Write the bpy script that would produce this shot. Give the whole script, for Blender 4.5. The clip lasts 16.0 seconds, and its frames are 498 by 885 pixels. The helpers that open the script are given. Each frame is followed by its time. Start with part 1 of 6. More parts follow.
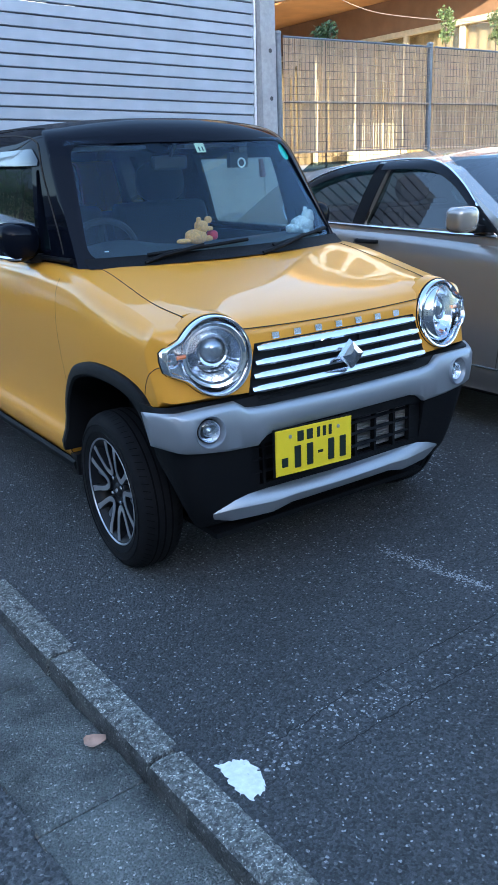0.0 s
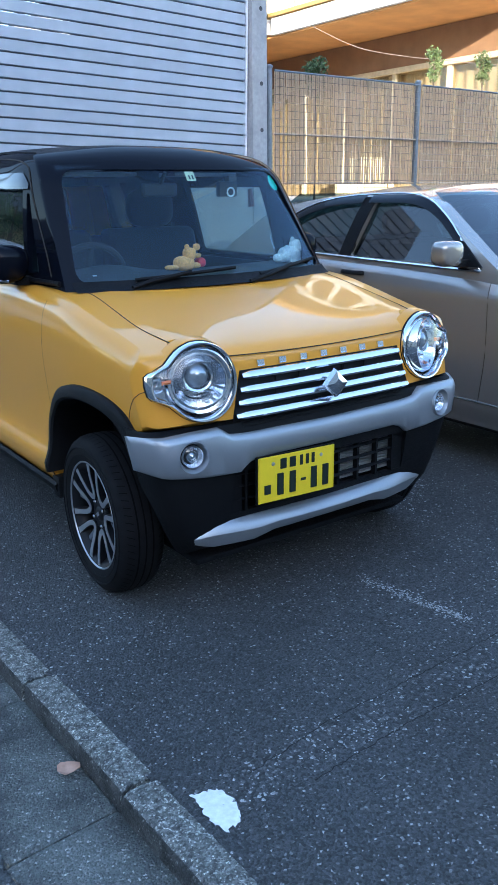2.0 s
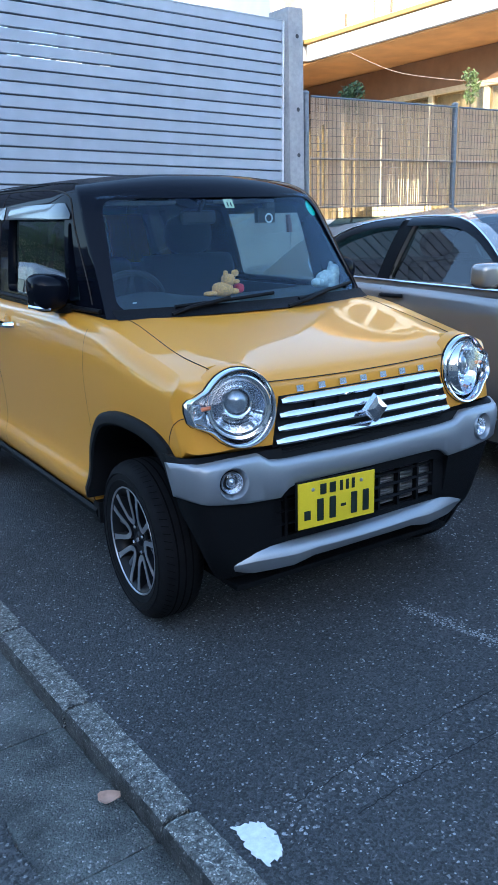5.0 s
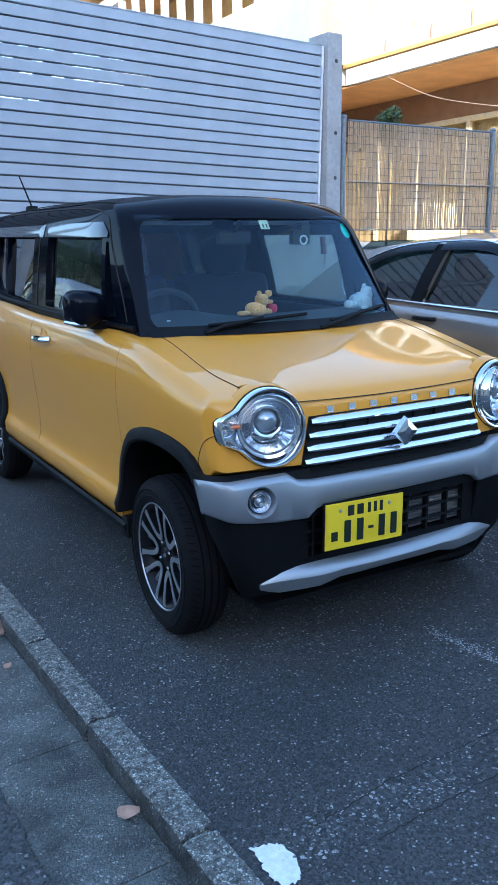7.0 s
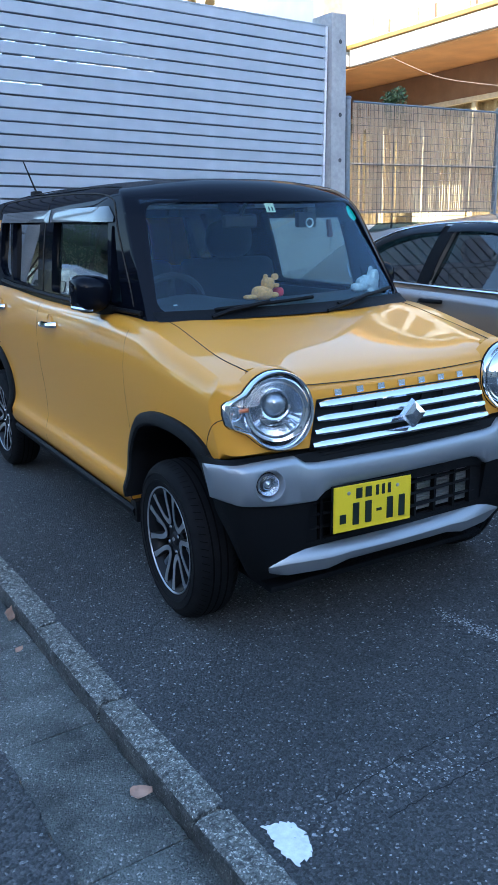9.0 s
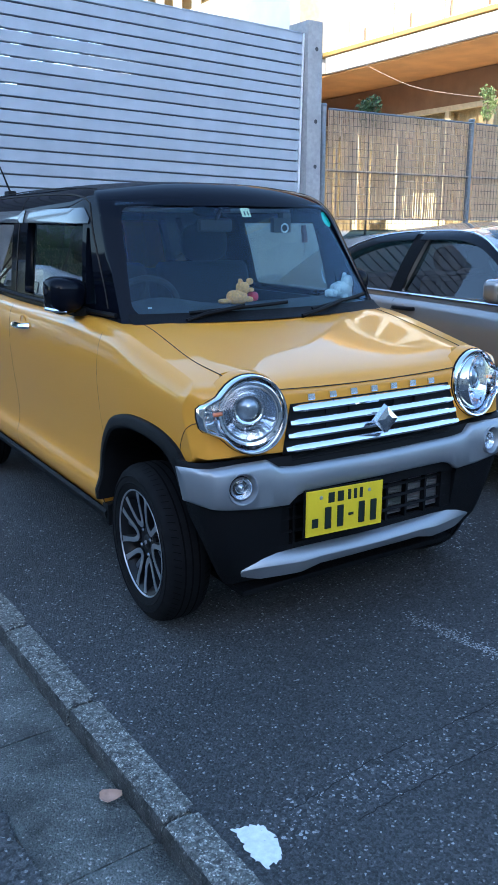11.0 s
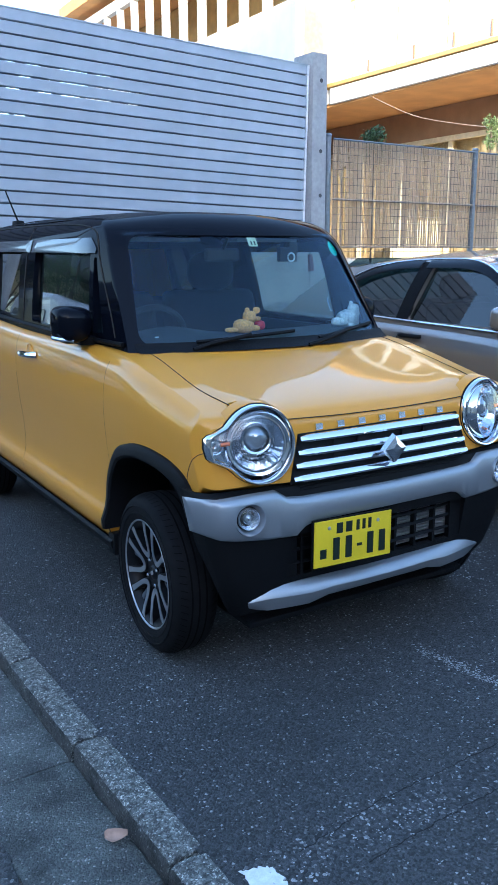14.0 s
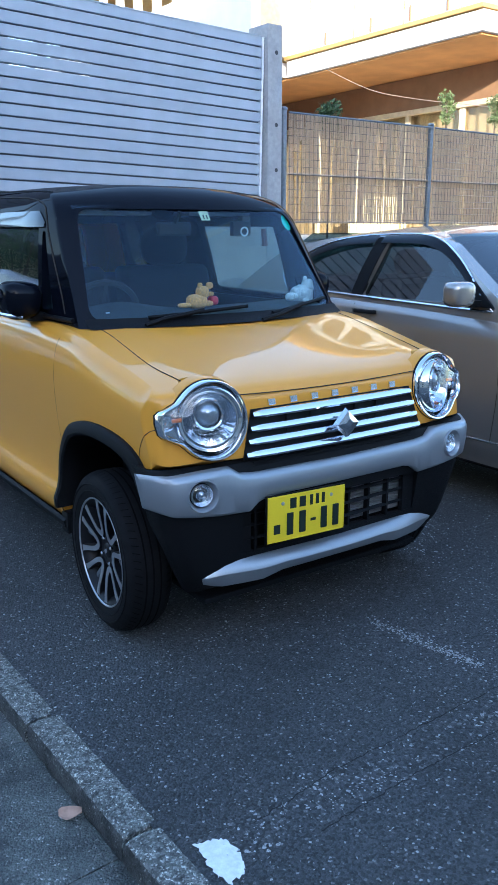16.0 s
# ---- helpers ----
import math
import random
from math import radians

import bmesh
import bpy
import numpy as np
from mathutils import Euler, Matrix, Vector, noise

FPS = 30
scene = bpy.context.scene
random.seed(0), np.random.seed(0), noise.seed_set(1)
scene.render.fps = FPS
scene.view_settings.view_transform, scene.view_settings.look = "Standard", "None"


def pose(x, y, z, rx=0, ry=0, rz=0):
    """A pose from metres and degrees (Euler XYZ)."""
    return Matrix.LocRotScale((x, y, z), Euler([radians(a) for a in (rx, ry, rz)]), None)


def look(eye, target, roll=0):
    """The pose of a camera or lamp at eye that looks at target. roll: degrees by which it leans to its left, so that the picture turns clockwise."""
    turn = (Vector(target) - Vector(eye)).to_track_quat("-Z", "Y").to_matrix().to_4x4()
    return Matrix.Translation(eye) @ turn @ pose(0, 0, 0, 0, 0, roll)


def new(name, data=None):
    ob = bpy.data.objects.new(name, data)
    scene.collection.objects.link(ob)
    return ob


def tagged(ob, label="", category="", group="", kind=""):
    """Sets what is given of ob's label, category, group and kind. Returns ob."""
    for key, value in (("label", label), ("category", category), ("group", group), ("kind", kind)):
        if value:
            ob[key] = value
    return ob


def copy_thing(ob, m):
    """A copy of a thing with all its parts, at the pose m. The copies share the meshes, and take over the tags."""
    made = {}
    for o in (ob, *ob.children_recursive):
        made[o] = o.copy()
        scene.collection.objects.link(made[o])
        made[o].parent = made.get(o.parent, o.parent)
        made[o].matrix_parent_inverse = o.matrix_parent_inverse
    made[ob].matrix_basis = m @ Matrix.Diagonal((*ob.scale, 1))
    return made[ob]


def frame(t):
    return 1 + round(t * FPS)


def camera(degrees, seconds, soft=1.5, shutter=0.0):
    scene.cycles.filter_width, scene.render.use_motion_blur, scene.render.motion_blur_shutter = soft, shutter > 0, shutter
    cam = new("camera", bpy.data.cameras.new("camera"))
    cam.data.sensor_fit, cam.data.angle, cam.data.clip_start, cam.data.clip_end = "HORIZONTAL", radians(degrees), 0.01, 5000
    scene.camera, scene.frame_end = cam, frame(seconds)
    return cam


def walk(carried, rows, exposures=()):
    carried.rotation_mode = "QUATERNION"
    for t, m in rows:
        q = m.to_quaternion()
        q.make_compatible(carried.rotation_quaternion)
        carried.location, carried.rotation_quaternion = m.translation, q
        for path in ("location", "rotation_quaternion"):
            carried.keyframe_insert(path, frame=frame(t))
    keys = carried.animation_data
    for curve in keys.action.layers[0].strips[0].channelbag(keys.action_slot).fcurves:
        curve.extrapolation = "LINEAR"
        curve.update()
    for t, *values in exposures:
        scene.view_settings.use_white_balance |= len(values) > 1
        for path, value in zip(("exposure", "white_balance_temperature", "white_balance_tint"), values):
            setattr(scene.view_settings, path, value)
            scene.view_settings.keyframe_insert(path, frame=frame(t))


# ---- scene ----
cam = camera(34.2, 16.0, 1.1)
PATH = [
    (0, (-1.82, -2.057, 1.403), (-0.755, -0.495, 0.752), -2.4),
    (0.5, (-1.815, -2.06, 1.412), (-0.742, -0.488, 0.797), -1.9),
    (1, (-1.822, -2.069, 1.415), (-0.739, -0.497, 0.82), -1.6),
    (1.5, (-1.826, -2.07, 1.411), (-0.725, -0.507, 0.823), -1.0),
    (2, (-1.823, -2.06, 1.405), (-0.711, -0.507, 0.815), -0.7),
    (2.5, (-1.818, -2.054, 1.408), (-0.683, -0.509, 0.838), -0.4),
    (3, (-1.818, -2.044, 1.409), (-0.694, -0.478, 0.873), -0.3),
    (3.5, (-1.809, -2.041, 1.409), (-0.713, -0.458, 0.869), -1.1),
    (4, (-1.812, -2.049, 1.41), (-0.715, -0.469, 0.861), -1.2),
    (4.5, (-1.813, -2.045, 1.412), (-0.737, -0.449, 0.87), -1.3),
    (5, (-1.822, -2.049, 1.416), (-0.777, -0.431, 0.879), -1.7),
    (5.2, (-1.827, -2.049, 1.409), (-0.788, -0.427, 0.87), -1.5),
    (7.5, (-1.829, -2.06, 1.42), (-0.856, -0.38, 0.94), -0.2),
    (8, (-1.842, -2.052, 1.418), (-0.896, -0.358, 0.931), 0.1),
    (8.5, (-1.847, -2.057, 1.418), (-0.931, -0.35, 0.918), -0.7),
    (9, (-1.84, -2.06, 1.415), (-0.865, -0.395, 0.89), -1.2),
    (9.2, (-1.833, -2.064, 1.415), (-0.807, -0.431, 0.882), -1.0),
    (11.5, (-1.849, -2.064, 1.417), (-0.82, -0.426, 0.91), 0.1),
    (12, (-1.848, -2.058, 1.418), (-0.826, -0.41, 0.929), 0.2),
    (12.5, (-1.85, -2.054, 1.417), (-0.846, -0.39, 0.942), -0.3),
    (13, (-1.848, -2.059, 1.417), (-0.855, -0.384, 0.96), -0.9),
    (13.5, (-1.845, -2.047, 1.426), (-0.837, -0.378, 0.98), -0.7),
    (14, (-1.842, -2.041, 1.425), (-0.809, -0.39, 0.97), -0.2),
    (14.5, (-1.839, -2.039, 1.425), (-0.784, -0.405, 0.96), -0.3),
    (15, (-1.833, -2.038, 1.421), (-0.758, -0.423, 0.936), -0.5),
    (15.5, (-1.837, -2.036, 1.424), (-0.738, -0.442, 0.922), -0.3),
    (16, (-1.813, -2.048, 1.417), (-0.708, -0.461, 0.908), -0.1),
]
walk(cam, [(t, look(eye, target, roll)) for t, eye, target, roll in PATH],
     [(0, 2.65, 5700, 10), (2.5, 2.57, 5600, 10), (5, 2.53, 5520, 10), (8.5, 2.50, 5440, 10), (12.5, 2.47, 5440, 10), (16, 2.47, 5440, 10)])

# ---- world, sun, exposure ----
SUN_AZ = Vector((-0.55, -0.835, 0)).normalized()
SUN_EL = radians(14)
world = bpy.data.worlds.new("sky")
scene.world = world
world.use_nodes = True
wn = world.node_tree.nodes
sky = wn.new("ShaderNodeTexSky")
sky.sky_type = "NISHITA"
sky.sun_disc = False
sky.sun_elevation = SUN_EL
sky.sun_rotation = math.atan2(SUN_AZ.x, SUN_AZ.y)
sky.air_density, sky.dust_density, sky.ozone_density = 1.0, 1.2, 1.0
world.node_tree.links.new(sky.outputs[0], wn["Background"].inputs[0])
wn["Background"].inputs[1].default_value = 0.15
sun = new("sun", bpy.data.lights.new("sun", "SUN"))
sun.data.energy, sun.data.angle, sun.data.color = 2.3, radians(0.5), (1.0, 0.86, 0.66)
sun.matrix_world = look(SUN_AZ * 30 * math.cos(SUN_EL) + Vector((0, 0, 30 * math.sin(SUN_EL))), (0, 0, 0))


# ---- materials ----
def mat(name, color, rough=0.5, metal=0.0, noise_scale=0.0, spread=0.0, bump=0.0, bump_scale=0.0, coat=0.0, detail=6.0,
        second=None, second_scale=3.0, second_amount=0.0, random_amount=0.0, spec=0.5, rough_spread=0.0):
    """A surface with grain (noise_scale, spread), large stains (second...), relief (bump) and piece-to-piece variation."""
    m = bpy.data.materials.new(name)
    m.use_nodes = True
    nt = m.node_tree
    b = nt.nodes["Principled BSDF"]
    b.inputs["Roughness"].default_value = rough
    b.inputs["Metallic"].default_value = metal
    b.inputs["Coat Weight"].default_value = coat
    b.inputs["Coat Roughness"].default_value = 0.04
    b.inputs["Specular IOR Level"].default_value = spec
    tc = nt.nodes.new("ShaderNodeTexCoord")
    out = None
    base = nt.nodes.new("ShaderNodeRGB")
    base.outputs[0].default_value = (*color, 1)
    out = base.outputs[0]

    def tex(scale, det):
        n = nt.nodes.new("ShaderNodeTexNoise")
        n.inputs["Scale"].default_value, n.inputs["Detail"].default_value = scale, det
        nt.links.new(tc.outputs["Object"], n.inputs["Vector"])
        return n

    def mixer(kind, fac, a, bcol):
        x = nt.nodes.new("ShaderNodeMix")
        x.data_type, x.blend_type = "RGBA", kind
        if isinstance(fac, float):
            x.inputs["Factor"].default_value = fac
        else:
            nt.links.new(fac, x.inputs["Factor"])
        nt.links.new(a, x.inputs["A"])
        if isinstance(bcol, tuple):
            x.inputs["B"].default_value = (*bcol, 1)
        else:
            nt.links.new(bcol, x.inputs["B"])
        return x.outputs["Result"]

    if spread:
        n = tex(noise_scale, detail)
        r = nt.nodes.new("ShaderNodeMapRange")
        r.inputs["From Min"].default_value, r.inputs["From Max"].default_value = 0.3, 0.7
        r.inputs["To Min"].default_value, r.inputs["To Max"].default_value = 1 - spread, 1 + spread
        nt.links.new(n.outputs["Fac"], r.inputs["Value"])
        out = mixer("MULTIPLY", 1.0, out, r.outputs["Result"])
    if second:
        n = tex(second_scale, 5.0)
        r = nt.nodes.new("ShaderNodeMapRange")
        r.inputs["From Min"].default_value, r.inputs["From Max"].default_value = 0.45, 0.72
        r.inputs["To Max"].default_value = second_amount
        nt.links.new(n.outputs["Fac"], r.inputs["Value"])
        out = mixer("MIX", r.outputs["Result"], out, second)
    if random_amount:
        oi = nt.nodes.new("ShaderNodeObjectInfo")
        r = nt.nodes.new("ShaderNodeMapRange")
        r.inputs["To Min"].default_value, r.inputs["To Max"].default_value = 1 - random_amount, 1 + random_amount
        nt.links.new(oi.outputs["Random"], r.inputs["Value"])
        out = mixer("MULTIPLY", 1.0, out, r.outputs["Result"])
    nt.links.new(out, b.inputs["Base Color"])
    if bump:
        n = tex(bump_scale, 8.0)
        bp = nt.nodes.new("ShaderNodeBump")
        bp.inputs["Strength"].default_value, bp.inputs["Distance"].default_value = bump, 0.004
        nt.links.new(n.outputs["Fac"], bp.inputs["Height"])
        nt.links.new(bp.outputs["Normal"], b.inputs["Normal"])
    if rough_spread:
        n = tex(max(second_scale, 2.0), 4.0)
        r = nt.nodes.new("ShaderNodeMapRange")
        r.inputs["To Min"].default_value, r.inputs["To Max"].default_value = max(rough - rough_spread, 0), rough + rough_spread
        nt.links.new(n.outputs["Fac"], r.inputs["Value"])
        nt.links.new(r.outputs["Result"], b.inputs["Roughness"])
    return m


def glass(name, tint, amount, rough=0.0, mirror_tint=(0.95, 0.97, 1)):
    """A pane: part mirror by its angle, part clear with a tint."""
    m = bpy.data.materials.new(name)
    m.use_nodes = True
    nt = m.node_tree
    nt.nodes.remove(nt.nodes["Principled BSDF"])
    tr = nt.nodes.new("ShaderNodeBsdfTransparent")
    tr.inputs["Color"].default_value = (*tint, 1)
    gl = nt.nodes.new("ShaderNodeBsdfGlossy")
    gl.inputs["Roughness"].default_value = rough
    gl.inputs["Color"].default_value = (*mirror_tint, 1)
    lw = nt.nodes.new("ShaderNodeLayerWeight")
    lw.inputs["Blend"].default_value = 0.5
    pw = nt.nodes.new("ShaderNodeMath")
    pw.operation = "POWER"
    pw.inputs[1].default_value = 4.5
    nt.links.new(lw.outputs["Facing"], pw.inputs[0])
    fr = nt.nodes.new("ShaderNodeMath")
    fr.operation = "MULTIPLY_ADD"
    f0 = ((amount - 1) / (amount + 1)) ** 2 * 1.8
    fr.inputs[1].default_value, fr.inputs[2].default_value = 1 - f0, f0
    nt.links.new(pw.outputs[0], fr.inputs[0])
    mx = nt.nodes.new("ShaderNodeMixShader")
    nt.links.new(fr.outputs[0], mx.inputs[0])
    nt.links.new(tr.outputs[0], mx.inputs[1])
    nt.links.new(gl.outputs[0], mx.inputs[2])
    nt.links.new(mx.outputs[0], nt.nodes["Material Output"].inputs[0])
    return m


YELLOW = mat("mustard_paint", (0.70, 0.315, 0.033), 0.36, 0.0, 900, 0.03, coat=0.72, spec=0.15, second=(0.66, 0.305, 0.04), second_scale=1.6, second_amount=0.25)
BLACK_PAINT = mat("black_paint", (0.004, 0.005, 0.009), 0.25, coat=0.24, spec=0.0, noise_scale=700, spread=0.1)
BLACK_PLASTIC = mat("black_plastic", (0.006, 0.0064, 0.0075), 0.6, spec=0.14, bump=0.25, bump_scale=900, noise_scale=6, spread=0.12, rough_spread=0.1)
SILVER_PLASTIC = mat("silver_plastic", (0.31, 0.335, 0.36), 0.36, 0.55, 600, 0.06, bump=0.05, bump_scale=1200, coat=0.3)
CHROME = mat("chrome", (0.85, 0.87, 0.9), 0.06, 1.0, 40, 0.02)
RUBBER = mat("tyre_rubber", (0.0065, 0.0065, 0.0075), 0.8, spec=0.14, noise_scale=25, spread=0.25, bump=0.2, bump_scale=300, second=(0.016, 0.0155, 0.015), second_scale=6, second_amount=0.3)
ALLOY = mat("machined_alloy", (0.42, 0.43, 0.45), 0.34, 0.75, 60, 0.05)
ALLOY_DARK = mat("dark_alloy", (0.008, 0.008, 0.010), 0.45, 0.0, 60, 0.1, spec=0.2)
# The windscreen's blue mirror tint puts sky blue into its reflections.
GLASS_CLEAR = glass("windscreen_glass", (0.76, 0.90, 0.90), 1.36, mirror_tint=(0.62, 0.80, 1.0))
GLASS_SIDE = glass("side_glass", (0.58, 0.70, 0.69), 1.62)
GLASS_TINT = glass("tinted_glass", (0.055, 0.068, 0.068), 1.6)
CONCRETE = mat("wall_concrete", (0.36, 0.365, 0.37), 0.85, 0, 30, 0.12, bump=0.3, bump_scale=90, second=(0.25, 0.25, 0.25), second_scale=3.5, second_amount=0.55)
SLAT = mat("slat_paint", (0.395, 0.435, 0.495), 0.45, 0.1, 6, 0.06, bump=0.06, bump_scale=60, random_amount=0.05, second=(0.34, 0.37, 0.41), second_scale=4, second_amount=0.35)
POST_STEEL = mat("blue_grey_steel", (0.20, 0.225, 0.26), 0.45, 0.5, 30, 0.15)
WIRE = mat("dull_wire", (0.17, 0.155, 0.145), 0.6, 0.4, 30, 0.2)
GALVANISED = mat("galvanised_steel", (0.42, 0.44, 0.47), 0.45, 0.7, 30, 0.15)
REED = mat("reed", (0.48, 0.38, 0.29), 0.8, 0, 12, 0.3, random_amount=0.2)
FACADE = mat("white_facade", (0.66, 0.645, 0.62), 0.75, 0, 5, 0.04, bump=0.1, bump_scale=60)
GOLD_TRIM = mat("ochre_paint", (0.62, 0.36, 0.10), 0.6, 0, 8, 0.1)
SOFFIT = mat("ochre_soffit", (0.66, 0.33, 0.11), 0.8, 0, 3, 0.12)
OLIVE = mat("olive_ochre_paint", (0.40, 0.255, 0.085), 0.7, 0, 5, 0.15)
BROWN = mat("brown_paint", (0.27, 0.15, 0.075), 0.7, 0, 5, 0.12)
SEDAN = mat("beige_silver_paint", (0.385, 0.355, 0.325), 0.27, 0.65, 1200, 0.05, coat=1.0)
PLATE_YELLOW = mat("plate_yellow", (0.80, 0.60, 0.02), 0.35, 0, 300, 0.03)
INK = mat("plate_ink", (0.01, 0.02, 0.015), 0.4)
FABRIC = mat("dark_seat_fabric", (0.035, 0.036, 0.042), 0.9, 0, 200, 0.3, bump=0.3, bump_scale=500)
DASH = mat("dash_plastic", (0.03, 0.032, 0.036), 0.65, 0, 300, 0.15, bump=0.3, bump_scale=600)
# Tie holes are thin raised discs; this dark colour holds their shade.
DARK_HOLE = mat("hole_shadow", (0.06, 0.06, 0.065), 0.9, 0, 80, 0.3)
WHITE_METAL = mat("white_metal", (0.78, 0.79, 0.80), 0.4, 0.1, 20, 0.04)
CREAM = mat("cream_render", (0.62, 0.52, 0.34), 0.85, 0, 14, 0.12, bump=0.2, bump_scale=70)
YARD = mat("pale_paving", (0.46, 0.40, 0.32), 0.9, 0, 6, 0.15)
TILE = mat("grey_tile", (0.20, 0.19, 0.18), 0.5, 0, 8, 0.2)
SHRUB_LEAF = mat("shrub_green", (0.12, 0.16, 0.05), 0.5, 0, 20, 0.35, random_amount=0.2)
LEAF = mat("leaf_green", (0.055, 0.10, 0.03), 0.5, 0, 20, 0.3, random_amount=0.2)
BARK = mat("bark", (0.12, 0.085, 0.06), 0.9, 0, 30, 0.3, bump=0.6, bump_scale=60)


# ---- building helpers ----
def mesh_of(bm, name, material, smooth=True):
    me = bpy.data.meshes.new(name)
    bm.normal_update()
    bm.to_mesh(me)
    bm.free()
    if smooth:
        me.shade_smooth()
        me.set_sharp_from_angle(angle=radians(38))
    me.materials.append(material)
    return me


def part(name, bm, material, parent=None, label="", m=None, smooth=True):
    ob = new(name, mesh_of(bm, name, material, smooth))
    if parent:
        ob.parent = parent
    if m is not None:
        ob.matrix_basis = m
    if label:
        ob["label"] = label
    return ob


def thing(name, label, category, at=None, group=""):
    ob = new(name)
    ob.empty_display_size = 0.1
    if at is not None:
        ob.matrix_basis = at
    return tagged(ob, label, category, group)


def box(x0, x1, y0, y1, z0, z1, bevel=0.0, segments=2):
    bm = bmesh.new()
    bmesh.ops.create_cube(bm, size=1)
    for v in bm.verts:
        v.co = Vector(((x0 + x1) / 2 + v.co.x * (x1 - x0), (y0 + y1) / 2 + v.co.y * (y1 - y0), (z0 + z1) / 2 + v.co.z * (z1 - z0)))
    if bevel:
        bmesh.ops.bevel(bm, geom=bm.edges, offset=bevel, segments=segments, profile=0.7, affect="EDGES")
    return bm


def grid(rows, closed=False):
    """A skin through rows of points."""
    bm = bmesh.new()
    vs = [[bm.verts.new(p) for p in row] for row in rows]
    n = len(rows[0])
    for a, b in zip(vs, vs[1:]):
        for i in range(n if closed else n - 1):
            j = (i + 1) % n
            bm.faces.new((a[i], a[j], b[j], b[i]))
    return bm


def thicken(bm, depth):
    """Gives a skin a thickness on the side away from its normals."""
    bm.normal_update()
    bmesh.ops.solidify(bm, geom=bm.faces[:], thickness=depth)
    return bm


def prism(outline, lift, y0=0.0, y1=1.0):
    """A closed outline of (a, b) pairs, drawn out between y0 and y1 by lift(a, b, y)."""
    bm = bmesh.new()
    a = [bm.verts.new(lift(p, q, y0)) for p, q in outline]
    b = [bm.verts.new(lift(p, q, y1)) for p, q in outline]
    bm.faces.new(a)
    bm.faces.new(b[::-1])
    n = len(a)
    for i in range(n):
        j = (i + 1) % n
        bm.faces.new((a[j], a[i], b[i], b[j]))
    bmesh.ops.recalc_face_normals(bm, faces=bm.faces)
    return bm


def join(*bms):
    out = bmesh.new()
    for b in bms:
        me = bpy.data.meshes.new("tmp")
        b.to_mesh(me)
        b.free()
        out.from_mesh(me)
        bpy.data.meshes.remove(me)
    return out


def tube(points, r, n=8, caps=True, taper=None):
    """A round bar along points."""
    pts = [Vector(p) for p in points]
    rows = []
    up = Vector((0, 0, 1))
    for i, p in enumerate(pts):
        d = (pts[min(i + 1, len(pts) - 1)] - pts[max(i - 1, 0)]).normalized()
        side = d.cross(up)
        if side.length < 1e-3:
            side = d.cross(Vector((1, 0, 0)))
        side.normalize()
        top = side.cross(d)
        rr = r if taper is None else r * (1 + (taper - 1) * i / (len(pts) - 1))
        rows.append([p + (side * math.cos(t) + top * math.sin(t)) * rr for t in [2 * math.pi * k / n for k in range(n)]])
    bm = grid(rows, closed=True)
    if caps:
        bm.verts.ensure_lookup_table()
        bm.faces.new([bm.verts[k] for k in range(n)][::-1])
        bm.faces.new([bm.verts[(len(pts) - 1) * n + k] for k in range(n)])
    bmesh.ops.recalc_face_normals(bm, faces=bm.faces)
    return bm


def lathe(profile, n=48, axis="x"):
    """A turned shape: profile of (radius, along)."""
    rows = []
    for r, h in profile:
        row = []
        for k in range(n):
            t = 2 * math.pi * k / n
            c, s = r * math.cos(t), r * math.sin(t)
            row.append((h, c, s) if axis == "x" else (c, h, s) if axis == "y" else (c, s, h))
        rows.append(row)
    bm = grid(rows, closed=True)
    bmesh.ops.recalc_face_normals(bm, faces=bm.faces)
    return bm


def cut(bm, cutters):
    """The bmesh with the cutters taken away, worked out on the spot."""
    me = bpy.data.meshes.new("cut")
    bm.to_mesh(me)
    bm.free()
    ob = new("cut", me)
    tools = []
    for c in cutters:
        cm = bpy.data.meshes.new("tool")
        bmesh.ops.recalc_face_normals(c, faces=c.faces)
        c.to_mesh(cm)
        c.free()
        tools.append(new("tool", cm))
        md = ob.modifiers.new("b", "BOOLEAN")
        md.operation, md.object, md.solver = "DIFFERENCE", tools[-1], "EXACT"
    bpy.context.view_layer.update()
    res = bpy.data.meshes.new_from_object(ob.evaluated_get(bpy.context.evaluated_depsgraph_get()))
    out = bmesh.new()
    out.from_mesh(res)
    for o in [ob, *tools]:
        data = o.data
        bpy.data.objects.remove(o)
        bpy.data.meshes.remove(data)
    bpy.data.meshes.remove(res)
    return out


def lerp(x, table):
    if x <= table[0][0]:
        return table[0][1]
    for (a, p), (b, q) in zip(table, table[1:]):
        if x <= b:
            return p + (q - p) * (x - a) / (b - a)
    return table[-1][1]


def smooth_lerp(x, table):
    if x <= table[0][0]:
        return table[0][1]
    for (a, p), (b, q) in zip(table, table[1:]):
        if x <= b:
            t = (x - a) / (b - a)
            return p + (q - p) * t * t * (3 - 2 * t)
    return table[-1][1]


def curve(x, table):
    """A smooth line through the table's points that never overshoots them."""
    if x <= table[0][0]:
        return table[0][1]
    if x >= table[-1][0]:
        return table[-1][1]
    i = 0
    while table[i + 1][0] < x:
        i += 1

    def slope(k):
        return (table[k + 1][1] - table[k][1]) / (table[k + 1][0] - table[k][0])

    def tangent(k):
        if k == 0:
            return slope(0)
        if k == len(table) - 1:
            return slope(k - 1)
        a, b = slope(k - 1), slope(k)
        return 2 * a * b / (a + b) if a * b > 0 else 0.0

    (x0, p), (x1, q) = table[i], table[i + 1]
    h = x1 - x0
    t = (x - x0) / h
    return (1 + 2 * t) * (1 - t) ** 2 * p + t * (1 - t) ** 2 * h * tangent(i) + t * t * (3 - 2 * t) * q - t * t * (1 - t) * h * tangent(i + 1)


